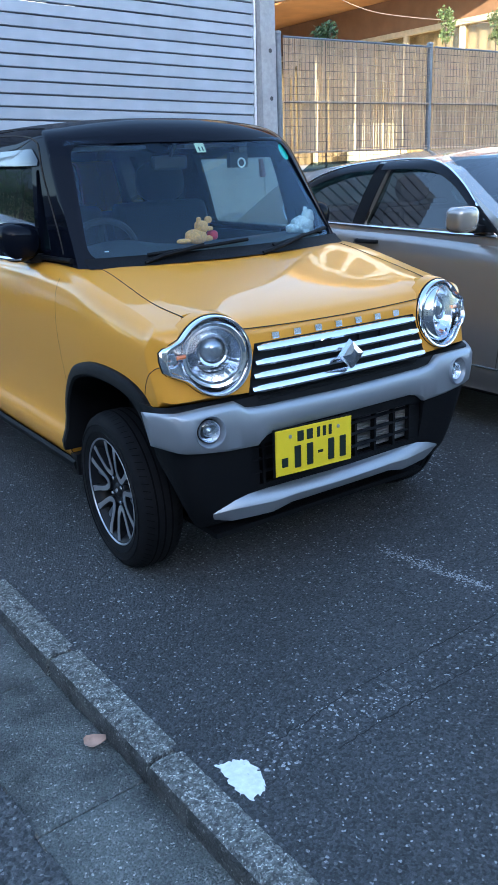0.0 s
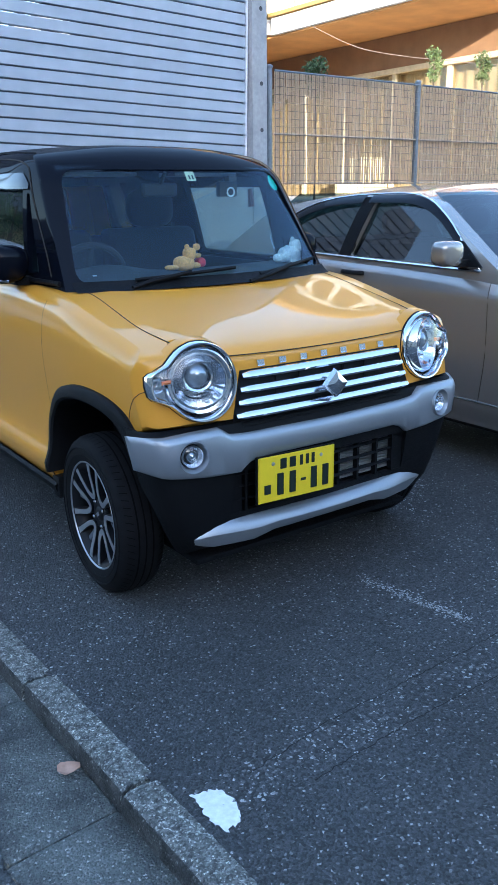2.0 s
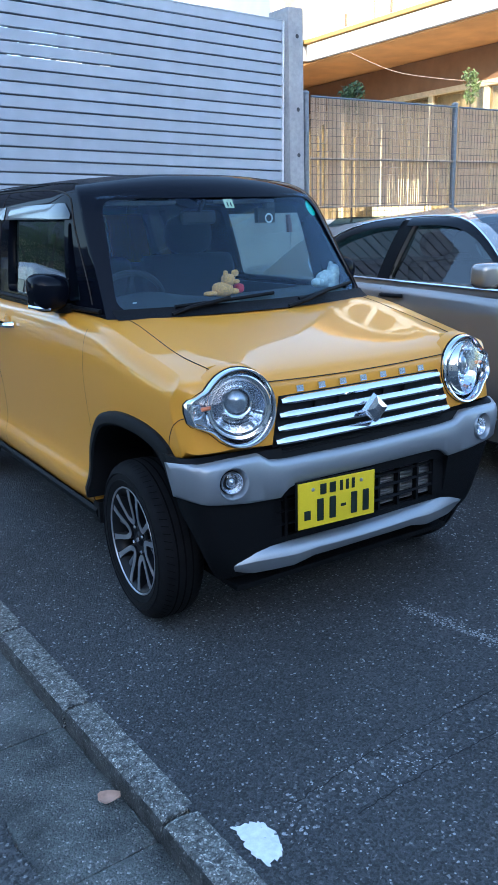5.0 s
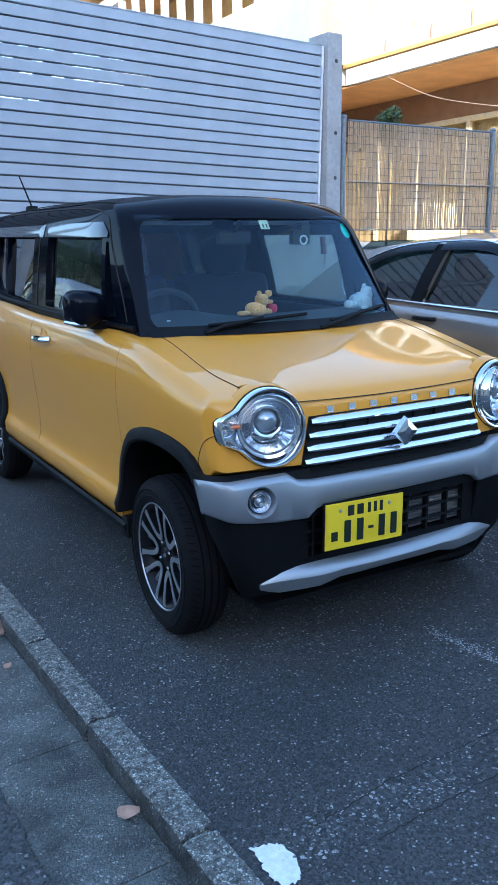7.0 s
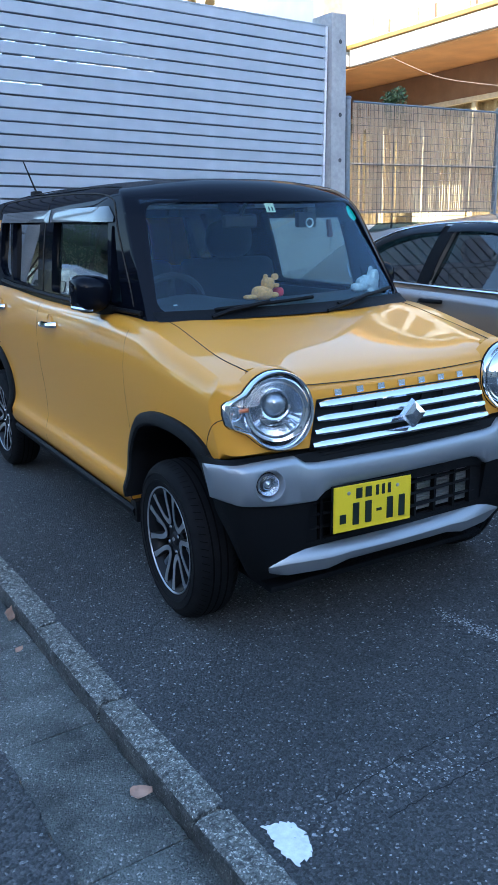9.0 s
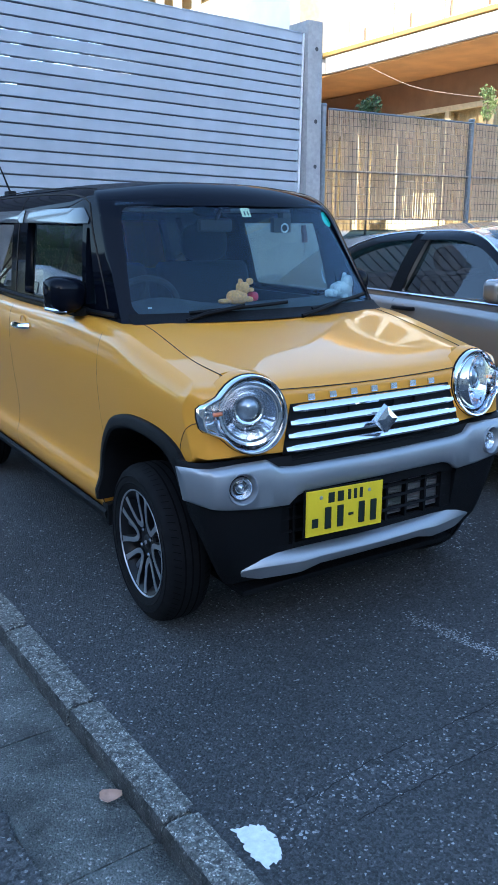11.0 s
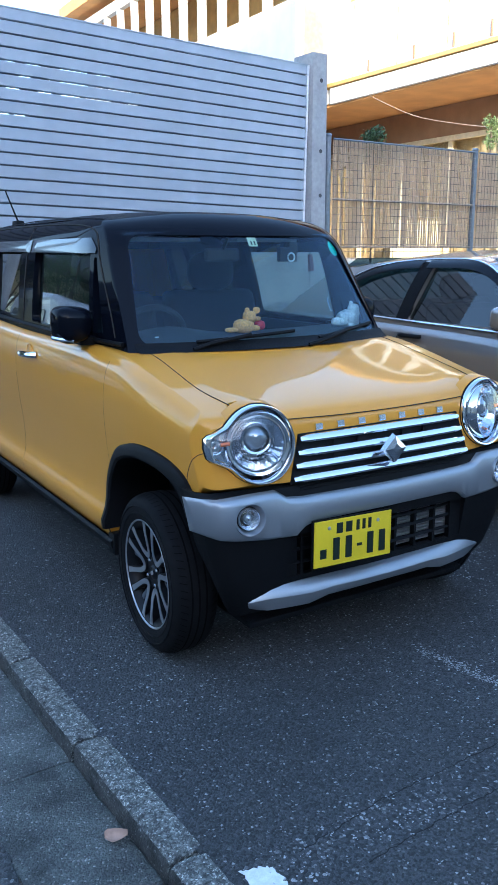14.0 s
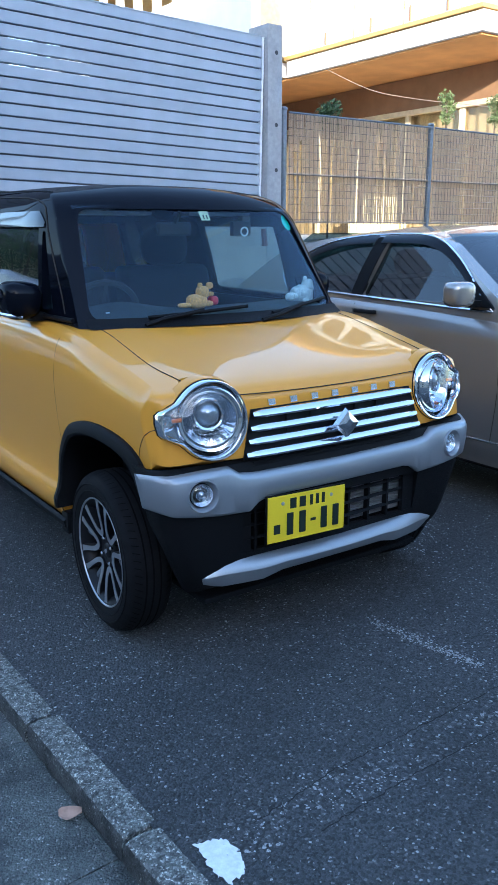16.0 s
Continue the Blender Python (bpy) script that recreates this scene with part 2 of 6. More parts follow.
def finer(values):
    """The same steps with one more between each two."""
    return [v for a, b in zip(values, values[1:]) for v in (a, (a + b) / 2)] + [values[-1]]


def structure(ob, label, category=""):
    return tagged(ob, label, category, kind="structure")


LOT = pose(0, 0, 0, 0, 0, 2.2)          # the lot's own axes, for the kerb
BACK = pose(0, 4.27, 0, 0, 0, 2.2) @ pose(0, -4.27, 0)    # the same turn about the wall's middle

# ---- ground ----
KX0, KX1 = -1.150, -1.045                # the kerb's faces, in the lot's axes


def asphalt(name, dark, pale, share, scale, stain, stain_scale=1.1, sharp=0.2, grain=0.6):
    """Rolled asphalt: stones of about a centimetre, some of them worn pale, with large stains."""
    m = bpy.data.materials.new(name)
    m.use_nodes = True
    nt = m.node_tree
    b = nt.nodes["Principled BSDF"]
    tc = nt.nodes.new("ShaderNodeTexCoord")
    v = nt.nodes.new("ShaderNodeTexVoronoi")
    v.inputs["Scale"].default_value = scale
    v.inputs["Randomness"].default_value = 1.0
    nt.links.new(tc.outputs["Object"], v.inputs["Vector"])
    sep = nt.nodes.new("ShaderNodeSeparateColor")
    nt.links.new(v.outputs["Color"], sep.inputs[0])
    ramp = nt.nodes.new("ShaderNodeValToRGB")
    e = ramp.color_ramp.elements
    e[0].position, e[0].color = 0.0, (*[c * (1 - grain) for c in dark], 1)
    e[1].position, e[1].color = 1.0, (*pale, 1)
    k = e.new(1 - share)
    k.color = (*[c * (1 + 0.9 * grain) for c in dark], 1)
    k = e.new(1 - share * 0.35)
    k.color = (*[(c + p) / 2.6 for c, p in zip(dark, pale)], 1)
    nt.links.new(sep.outputs[0], ramp.inputs[0])
    n = nt.nodes.new("ShaderNodeTexNoise")
    n.inputs["Scale"].default_value, n.inputs["Detail"].default_value = stain_scale, 7
    nt.links.new(tc.outputs["Object"], n.inputs["Vector"])
    r = nt.nodes.new("ShaderNodeMapRange")
    r.inputs["From Min"].default_value, r.inputs["From Max"].default_value = 0.5 - sharp, 0.5 + sharp
    r.inputs["To Min"].default_value, r.inputs["To Max"].default_value = 1 - stain, 1 + stain
    nt.links.new(n.outputs["Fac"], r.inputs["Value"])
    fine = nt.nodes.new("ShaderNodeTexNoise")
    fine.inputs["Scale"].default_value, fine.inputs["Detail"].default_value = 500, 3
    nt.links.new(tc.outputs["Object"], fine.inputs["Vector"])
    r2 = nt.nodes.new("ShaderNodeMapRange")
    r2.inputs["From Min"].default_value, r2.inputs["From Max"].default_value = 0.3, 0.7
    r2.inputs["To Min"].default_value, r2.inputs["To Max"].default_value = 1 - grain, 1 + grain
    nt.links.new(fine.outputs["Fac"], r2.inputs["Value"])
    m1 = nt.nodes.new("ShaderNodeMix")
    m1.data_type, m1.blend_type = "RGBA", "MULTIPLY"
    m1.inputs["Factor"].default_value = 1
    nt.links.new(ramp.outputs[0], m1.inputs["A"])
    nt.links.new(r.outputs["Result"], m1.inputs["B"])
    m2 = nt.nodes.new("ShaderNodeMix")
    m2.data_type, m2.blend_type = "RGBA", "MULTIPLY"
    m2.inputs["Factor"].default_value = 1
    nt.links.new(m1.outputs["Result"], m2.inputs["A"])
    nt.links.new(r2.outputs["Result"], m2.inputs["B"])
    nt.links.new(m2.outputs["Result"], b.inputs["Base Color"])
    b.inputs["Roughness"].default_value = 0.75
    v2 = nt.nodes.new("ShaderNodeTexVoronoi")
    v2.feature = "SMOOTH_F1"
    v2.inputs["Scale"].default_value = scale
    nt.links.new(tc.outputs["Object"], v2.inputs["Vector"])
    add = nt.nodes.new("ShaderNodeMath")
    add.operation = "MULTIPLY_ADD"
    add.inputs[1].default_value = 0.4
    nt.links.new(fine.outputs["Fac"], add.inputs[0])
    inv = nt.nodes.new("ShaderNodeMath")
    inv.operation = "SUBTRACT"
    inv.inputs[0].default_value = 1
    nt.links.new(v2.outputs["Distance"], inv.inputs[1])
    nt.links.new(inv.outputs[0], add.inputs[2])
    bp = nt.nodes.new("ShaderNodeBump")
    bp.inputs["Strength"].default_value, bp.inputs["Distance"].default_value = 1.0, 0.010
    nt.links.new(add.outputs[0], bp.inputs["Height"])
    nt.links.new(bp.outputs["Normal"], b.inputs["Normal"])
    return m


LOT_ASPHALT = asphalt("lot_asphalt", (0.0515, 0.0555, 0.0575), (0.43, 0.445, 0.452), 0.055, 165, 0.3)
PATCH_ASPHALT = asphalt("patch_asphalt", (0.0495, 0.0535, 0.0555), (0.43, 0.445, 0.45), 0.12, 125, 0.28)
KERB = asphalt("kerb_concrete", (0.132, 0.137, 0.126), (0.60, 0.61, 0.56), 0.36, 230, 0.62, 55, 0.18, 0.35)
GUTTER = asphalt("gutter_concrete", (0.106, 0.114, 0.105), (0.40, 0.395, 0.37), 0.12, 210, 0.5, 5.5, 0.18, 0.35)
ROAD_ASPHALT = asphalt("road_asphalt", (0.066, 0.070, 0.071), (0.29, 0.30, 0.30), 0.10, 120, 0.3)
bm = grid([[(x, y, 0) for x in (KX1 - 0.025, 40, 1500)] for y in (-1500, 0, 1500)])
bmesh.ops.recalc_face_normals(bm, faces=bm.faces)
structure(part("ground", bm, LOT_ASPHALT, m=LOT, smooth=False), "dark worn asphalt of a parking lot with pale stones showing", "asphalt")
bm = grid([[(x, y, -0.066) for x in (-1500, -40, KX0 - 0.290)] for y in (-1500, 0, 1500)])
bmesh.ops.recalc_face_normals(bm, faces=bm.faces)
structure(part("pavement", bm, ROAD_ASPHALT, m=LOT, smooth=False), "grey worn asphalt footway beside the gutter slabs", "pavement")
bm = grid([[(x, y, -0.12) for x in (KX0 - 0.40, KX1 + 0.2)] for y in (-60, 60)])
structure(part("kerb_bed", bm, GUTTER, m=LOT, smooth=False), "dark concrete bed under the kerb and gutter", "kerb bed")

# ---- wall, slatted fence and post ----
WALL_Y = 4.27
wall_bm = join(box(-1.05, 3.05, WALL_Y, WALL_Y + 0.16, -0.1, 1.475), box(3.05, 14, WALL_Y, WALL_Y + 0.16, -0.1, 1.30))
structure(part("wall_north", wall_bm, CONCRETE, m=BACK, smooth=False), "grey stained concrete retaining wall with tie holes", "wall")
for k in range(14):
    for z in (0.42, 1.02):
        h = part("tie_hole", lathe([(0.0005, 0.0005), (0.014, 0.0), (0.016, -0.0015)], 14, "y"), DARK_HOLE, m=BACK @ pose(-0.85 + 0.6 * k, WALL_Y - 0.0012, z), smooth=False)
        structure(h, "dark round tie hole in the concrete wall", "tie hole")
structure(part("wall_coping", join(box(-1.06, 2.862, WALL_Y - 0.012, WALL_Y + 0.172, 1.475, 1.50, 0.004), box(3.054, 14, WALL_Y - 0.012, WALL_Y + 0.172, 1.30, 1.325, 0.004)), CONCRETE, m=BACK), "thin concrete coping along the wall", "coping")
slats = thing("slatted_fence", "pale grey painted metal fence of horizontal slats", "fence", BACK @ pose(0, WALL_Y + 0.03, 3.165, 0, 1.5, 0))
OPEN_TO = {0: 2.2, 3: 0.9, 4: 1.15, 5: 1.15, 7: 0.2, 8: -0.2}    # rows whose shade strips have gaps, and how far
# Dark strips behind the slats; the gaps' shade is in their colour.
GAP_SHADE = mat("gap_shade", (0.17, 0.18, 0.195), 0.6, 0.3, 30, 0.15)
strip_rng = random.Random(9)
for i in range(19):
    end = OPEN_TO.get(i, -1.04)
    pieces = [(end, 2.836)]
    a = -1.04
    while a < end:
        b = min(a + strip_rng.uniform(0.03, 0.22), end)
        pieces.append((a, b))
        a = b + strip_rng.uniform(0.05, 0.35)
    dy = random.uniform(-0.002, 0.002)
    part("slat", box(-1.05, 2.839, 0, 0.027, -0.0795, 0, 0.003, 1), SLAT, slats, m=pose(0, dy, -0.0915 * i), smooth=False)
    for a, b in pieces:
        part("slat_lip", box(a, b, 0.028, 0.034, -0.106, -0.070), GAP_SHADE, slats, m=pose(0, dy, -0.0915 * i), smooth=False)
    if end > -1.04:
        part("slat_lip", box(-1.04, end, 0.036, 0.040, -0.0815, -0.070), GAP_SHADE, slats, m=pose(0, dy, -0.0915 * i), smooth=False)
part("cap_rail", box(-1.05, 2.839, -0.004, 0.05, -0.006, 0.006, 0.002), SLAT, slats)
for x in (-1.0, 0.46, 2.11):
    part("fence_upright", box(x - 0.03, x + 0.03, 0.046, 0.10, -1.67 + 0.03, -0.01), GALVANISED, slats)
part("end_channel", box(2.840, 2.860, -0.006, 0.06, -1.76, 0.0, 0.002), WHITE_METAL, slats, "white end channel")
post = thing("concrete_post", "grey concrete post with tie holes beside slatted fence", "post", BACK)
part("shaft", box(2.866, 3.035, WALL_Y - 0.02, WALL_Y + 0.27, -0.1, 3.2, 0.012), CONCRETE, post)
for z in (2.965, 2.351, 1.955, 1.60):
    part("tie_hole", lathe([(0.0005, -0.0005), (0.016, -0.001), (0.019, -0.0025)], 14, "y"), DARK_HOLE, post, m=pose(2.965 + (2.351 - z) * 0.005, WALL_Y - 0.021, z), smooth=False)

# ---- the yellow kei car: nose at y = 0, facing -y, its right side towards -x ----
YELLOW_LABEL = "mustard yellow kei car with black roof parked on asphalt"
car = thing("small_car", YELLOW_LABEL, "car", group="parked cars")
HUB_F, HUB_R, WHEEL_R = 0.474, 2.83, 0.2975


def nose(x, z):
    """How far back the painted nose lies."""
    return 0.014 + 0.15 * (z - 0.7) + 0.65 * max(0, abs(x) - 0.42) ** 2 + 25 * max(0, abs(x) - 0.65) ** 2


def deck(x, y):
    """The height of the bonnet and the waistline."""
    z = curve(y, [(0.0, 0.889), (0.02, 0.900), (0.07, 0.925), (0.12, 0.945), (0.2, 0.968), (0.3, 0.992), (0.5, 1.036), (0.62, 1.062), (0.7, 1.074), (0.85, 1.085), (1.0, 1.092), (1.8, 1.098), (2.6, 1.125), (3.3, 1.13)])
    z += 0.013 * math.exp(-((abs(x) - 0.51) / 0.15) ** 2) * (1 - smooth_lerp(y, [(0.03, 0.0), (0.34, 1.0)]))
    return z - 0.018 * (abs(x) / 0.66) ** 4 + 0.006 * math.exp(-((abs(x) - 0.5) / 0.06) ** 2) * max(0, 1 - y)


def side(y, z):
    """Half the body's width."""
    w = curve(z, [(0.33, 0.690), (0.365, 0.714), (0.39, 0.721), (0.425, 0.724), (0.44, 0.719), (0.475, 0.704), (0.50, 0.699), (0.54, 0.6965), (0.62, 0.698), (0.74, 0.709), (0.88, 0.717), (1.0, 0.708), (1.14, 0.675)])
    d = deck(0.66, y) - z
    w -= curve(d, [(0, 0.05), (0.008, 0.034), (0.02, 0.020), (0.04, 0.009), (0.07, 0.002), (0.1, 0)])
    w -= smooth_lerp(y, [(0.16, 0.020), (0.62, 0.0)])
    w -= smooth_lerp(y, [(3.0, 0.0), (3.35, 0.09)])
    return w


A = [math.sin(math.pi / 2 * k / 24) for k in range(-24, 25)]
B = [0, .006, .014, .025, .04, .06, .085, .11, .14, .17, .2, .24, .28, .33, .38, .44, .5, .56, .62, .68, .74, .8, .86, .91, .95, .975, .99, 1]
B = finer(B[:22]) + B[22:]
C = [0, .025, .05, .075, .1, .125, .145, .17, .195, .225, .26, .3, .38, .46, .54, .62, .7, .77, .84, .89, .93, .955, .972, .985, .994, 1]
C = C[:14] + finer(C[14:])


def lip_fall(d, high, deep):
    """How far an edge falls back, d below its top, over a rounding of that height and depth."""
    return deep * (1 - math.sqrt(1 - (1 - d / high) ** 2)) if d < high else 0.0


def body_at(a, b, c):
    y = 0.03 + 3.26 * b
    for _ in range(3):
        top = deck(0.66 * a, y)
        z = 0.33 + (top - 0.33) * c
        x = a * side(max(y, 0.16), z)
        f = nose(x, z) + lip_fall(max(0, top - z), 0.035, 0.034) * (1 - smooth_lerp(abs(x), [(0.33, 0.0), (0.42, 0.4)]))
        if z < 0.70:
            f += min(0.20, (0.70 - z) * 5)
        back = 3.30 - 0.10 * abs(a) ** 6
        y = f + (back - f) * b
    return Vector((x, y, z))


def shell(at, an, bn, cn):
    """A closed skin over the six sides of the block a, b, c."""
    bm = bmesh.new()
    seen = {}

    def v(a, b, c):
        k = (round(a, 5), round(b, 5), round(c, 5))
        if k not in seen:
            seen[k] = bm.verts.new(at(a, b, c))
        return seen[k]

    def skin(f, p, q):
        for p0, p1 in zip(p, p[1:]):
            for q0, q1 in zip(q, q[1:]):
                bm.faces.new((f(p0, q0), f(p1, q0), f(p1, q1), f(p0, q1)))

    for e in (bn[0], bn[-1]):
        skin(lambda p, q: v(p, e, q), an, cn)
    for e in (an[0], an[-1]):
        skin(lambda p, q: v(e, p, q), bn, cn)
    for e in (cn[0], cn[-1]):
        skin(lambda p, q: v(p, q, e), an, bn)
    bmesh.ops.recalc_face_normals(bm, faces=bm.faces)
    return bm


ARCH_OUT = [(0.33, 0.24), (0.335, 0.36), (0.318, 0.445), (0.27, 0.52), (0.19, 0.585), (0.06, 0.622), (-0.08, 0.625), (-0.21, 0.605), (-0.30, 0.565), (-0.35, 0.50)]
ARCH_IN = [(0.288, 0.24), (0.288, 0.36), (0.272, 0.425), (0.232, 0.487), (0.165, 0.54), (0.05, 0.572), (-0.08, 0.573), (-0.19, 0.553), (-0.262, 0.51), (-0.305, 0.44), (-0.33, 0.33), (-0.335, 0.24)]
ARCH_LIFT = 0.152


def refine(pts, n=4):
    """Rounds an open line of points."""
    out = []
    for i in range(len(pts) - 1):
        p = [Vector(pts[max(i - 1, 0)]), Vector(pts[i]), Vector(pts[i + 1]), Vector(pts[min(i + 2, len(pts) - 1)])]
        for k in range(n):
            t = k / n
            out.append(0.5 * ((2 * p[1]) + (p[2] - p[0]) * t + (2 * p[0] - 5 * p[1] + 4 * p[2] - p[3]) * t * t + (3 * p[1] - p[0] - 3 * p[2] + p[3]) * t ** 3))
    out.append(Vector(pts[-1]))
    return [tuple(v) for v in out]


def arch_hole(hub, mirror, s):
    line = refine(ARCH_IN, 3)
    pts = [(hub + mirror * p * 1.06, q * 1.02 + ARCH_LIFT) for p, q in line]
    pts = [(pts[0][0], 0.1)] + pts + [(pts[-1][0], 0.1)]
    return prism(pts, lambda p, q, x: (s * x, p, q), 0.43, 0.9)


HL_U, HL_Z, HL_R = 0.503, 0.842, 0.126
LAMP_LINE = []
for k in range(49):
    t = radians(-142 + 284 * k / 48)
    LAMP_LINE.append((HL_U - HL_R * math.cos(t), HL_Z + HL_R * math.sin(t)))
LAMP_LINE += [(0.612, 0.905), (0.630, 0.893), (0.648, 0.880), (0.654, 0.868), (0.655, 0.84), (0.652, 0.808), (0.646, 0.797), (0.630, 0.788), (0.612, 0.776)]
LAMP_LINE = [(u if u < 0.6 else 0.6 + (u - 0.6) * 1.36, z) for u, z in LAMP_LINE]
LAMP_C = (0.515, 0.842)


def lamp_ring(scale, d):
    return [(LAMP_C[0] + (u - LAMP_C[0]) * scale, LAMP_C[1] + (z - LAMP_C[1]) * scale, d) for u, z in LAMP_LINE]


lamp_holes = [prism([(s * u, z) for u, z, _ in lamp_ring(0.97, 0)], lambda p, q, y: (p, nose(p, q) + y, q), -0.15, 0.10) for s in (-1, 1)]
body = cut(shell(body_at, A, B, C), lamp_holes + [box(-0.6, 0.6, 1.0, 3.1, 0.45, 1.4)] + [arch_hole(h, k, s) for s in (-1, 1) for h, k in ((HUB_F, 1), (HUB_R, -1))])
part("body", body, YELLOW, car, "glossy mustard yellow painted body shell")
part("floor_pan", box(-0.62, 0.62, 0.35, 3.15, 0.24, 0.34, 0.02), BLACK_PLASTIC, car)
for s in (-1, 1):
    for h in (HUB_F, HUB_R):
        part("wheel_well", box(min(s * 0.40, s * 0.46), max(s * 0.40, s * 0.46), h - 0.34, h + 0.34, 0.25, 0.72), BLACK_PLASTIC, car)

# wheel arch flares
for s in (-1, 1):
    for h, k in ((HUB_F, 1), (HUB_R, -1)):
        o = refine(ARCH_OUT + ([] if k == 1 else [(-0.36, 0.40), (-0.36, 0.24)]), 3)
        i = refine(ARCH_IN[:-2] if k == 1 else ARCH_IN, 3)
        rows = []
        for t in range(40):
            po = Vector(o[round(t * (len(o) - 1) / 39)])
            pi = Vector(i[round(t * (len(i) - 1) / 39)])
            row = []
            for f, dx in ((0.0, -0.012), (0.02, 0.012), (0.25, 0.022), (0.8, 0.026), (0.97, 0.02), (1.0, 0.0), (1.0, -0.05)):
                p = po.lerp(pi, f)
                yy, zz = h + k * p.x, p.y + ARCH_LIFT
                w = side(max(0.24, min(yy, 3.1)), max(0.4, min(zz, 0.8)))
                row.append((s * (w + dx), yy, zz))
            rows.append(row)
        bm = grid(rows)
        bmesh.ops.recalc_face_normals(bm, faces=bm.faces)
        part("wheel_arch_flare", bm, BLACK_PLASTIC, car, "matt black plastic wheel arch flare")

# black liners inside the arches
for s in (-1, 1):
    for h, k in ((HUB_F, 1), (HUB_R, -1)):
        rows = [[(s * x, h + k * p * 1.03, (q * 1.01 + ARCH_LIFT)) for x in (0.44, 0.55, 0.64, 0.685, 0.70)] for p, q in refine(ARCH_IN[:-2] if k == 1 else ARCH_IN, 3)]
        part("arch_liner", grid(rows), BLACK_PLASTIC, car)

# sill: black skirt with a bright strip
for s in (-1, 1):
    rows = [[(s * (side(y, 0.36) + d), y, z) for z, d in ((0.340, -0.004), (0.333, 0.003), (0.318, 0.0), (0.30, -0.02), (0.29, -0.08))] for y in [0.757 + 0.1 * k for k in range(18)]]
    part("side_skirt", thicken(grid(rows), 0.01), BLACK_PLASTIC, car, "matt black sill cover")
    part("sill_strip", tube([(s * (side(y, 0.36) + 0.003), y, 0.338) for y in [0.757 + 0.1 * k for k in range(18)]], 0.0036, 6), CHROME, car)


def skin_x(y, z):
    """Half the body's width at y, also where the nose rounds off."""
    low, high = 0.3, side(max(y, 0.16), z)
    for _ in range(30):
        mid = (low + high) / 2
        low, high = (mid, high) if nose(mid, z) < y else (low, mid)
    return low


for s in (-1, 1):
    part("sill_end", box(min(s * 0.64, s * 0.716), max(s * 0.64, s * 0.716), 0.742, 0.80, 0.285, 0.372, 0.008), BLACK_PLASTIC, car)

# shut lines
DARK = mat("shut_line", (0.02, 0.014, 0.008), 0.8)
for s in (-1, 1):
    front = [(0.779, 1.035), (0.780, 1.0), (0.785, 0.95), (0.790, 0.88), (0.795, 0.76), (0.795, 0.64), (0.79, 0.53), (0.785, 0.44), (0.775, 0.36)]
    part("door_gap", tube([(s * (side(y, z) - 0.0015), y, z) for y, z in refine(front, 3)], 0.0020, 5), DARK, car)
    rear = [(1.90, 1.085), (1.90, 0.95), (1.90, 0.7), (1.885, 0.5), (1.86, 0.36)]
    part("door_gap", tube([(s * (side(y, z) - 0.0004), y, z) for y, z in refine(rear, 5)], 0.0014, 5), DARK, car)
    back = [(2.70, 1.1), (2.72, 0.95), (2.72, 0.82), (2.66, 0.775)]
    part("door_gap", tube([(s * (side(y, z) - 0.0015), y, z) for y, z in refine(back, 3)], 0.0028, 5), DARK, car)
    hood = [(0.562, 0.755), (0.561, 0.65), (0.565, 0.5), (0.57, 0.36), (0.566, 0.26), (0.556, 0.19), (0.546, 0.13), (0.535, 0.085)]
    part("bonnet_gap", tube([(s * x, y, deck(x, y) - 0.001) for x, y in refine(hood, 3)], 0.0019, 5), DARK, car)
    line = refine([(0.080, 0.826), (0.103, 0.818), (0.118, 0.807), (0.144, 0.782), (0.166, 0.750), (0.180, 0.713), (0.180, 0.690)], 4)
    part("wing_gap", tube([(s * skin_x(y, z), y, z) for y, z in line], 0.0016, 5), DARK, car)
part("bonnet_gap", tube([(x, nose(x, 0.903) + 0.0, 0.899 + 0.010 * (abs(x) / 0.4) ** 2) for x in [-0.40 + 0.05 * k for k in range(17)]], 0.0018, 5), DARK, car)


# ---- cabin ----
def screen_y(x, z):
    return 0.615 + 0.70 * (z - 1.06) + 0.30 * x * x


def roof_z(x, y):
    return curve(y, [(0.9, 1.555), (1.0, 1.578), (1.15, 1.598), (1.5, 1.615), (2.0, 1.622), (2.6, 1.612), (3.0, 1.59), (3.3, 1.56)]) - 0.045 * (abs(x) / 0.56) ** 2.5


def cabin_side(z, y=2.0):
    return -0.045 * (1 - smooth_lerp(y, [(0.75, 0.0), (1.3, 1.0)])) + curve(z, [(1.04, 0.668), (1.10, 0.660), (1.2, 0.646), (1.3, 0.630), (1.4, 0.611), (1.48, 0.590), (1.52, 0.572), (1.55, 0.548), (1.58, 0.50)])


def cabin_at(a, b, c, shrink=0.0):
    y = 0.7 + 2.5 * b
    z = 1.04
    for _ in range(3):
        top = roof_z(a * 0.54, y) - shrink
        z = 1.04 + (top - 1.04) * c
        d = top - z
        x = a * (cabin_side(z + shrink * 0.5, y) - shrink)
        f = screen_y(x, z) + shrink + curve(d, [(0, 0.10), (0.012, 0.06), (0.03, 0.03), (0.055, 0.010), (0.08, 0)])
        f += 0.026 * max(0, (abs(a) - 0.90) / 0.10) ** 2
        r = 3.22 - shrink - 0.12 * (z - 1.04) - 0.08 * abs(a) ** 6 - curve(d, [(0, 0.06), (0.02, 0.03), (0.06, 0)])
        y = f + (r - f) * b
    return Vector((x, y, z))


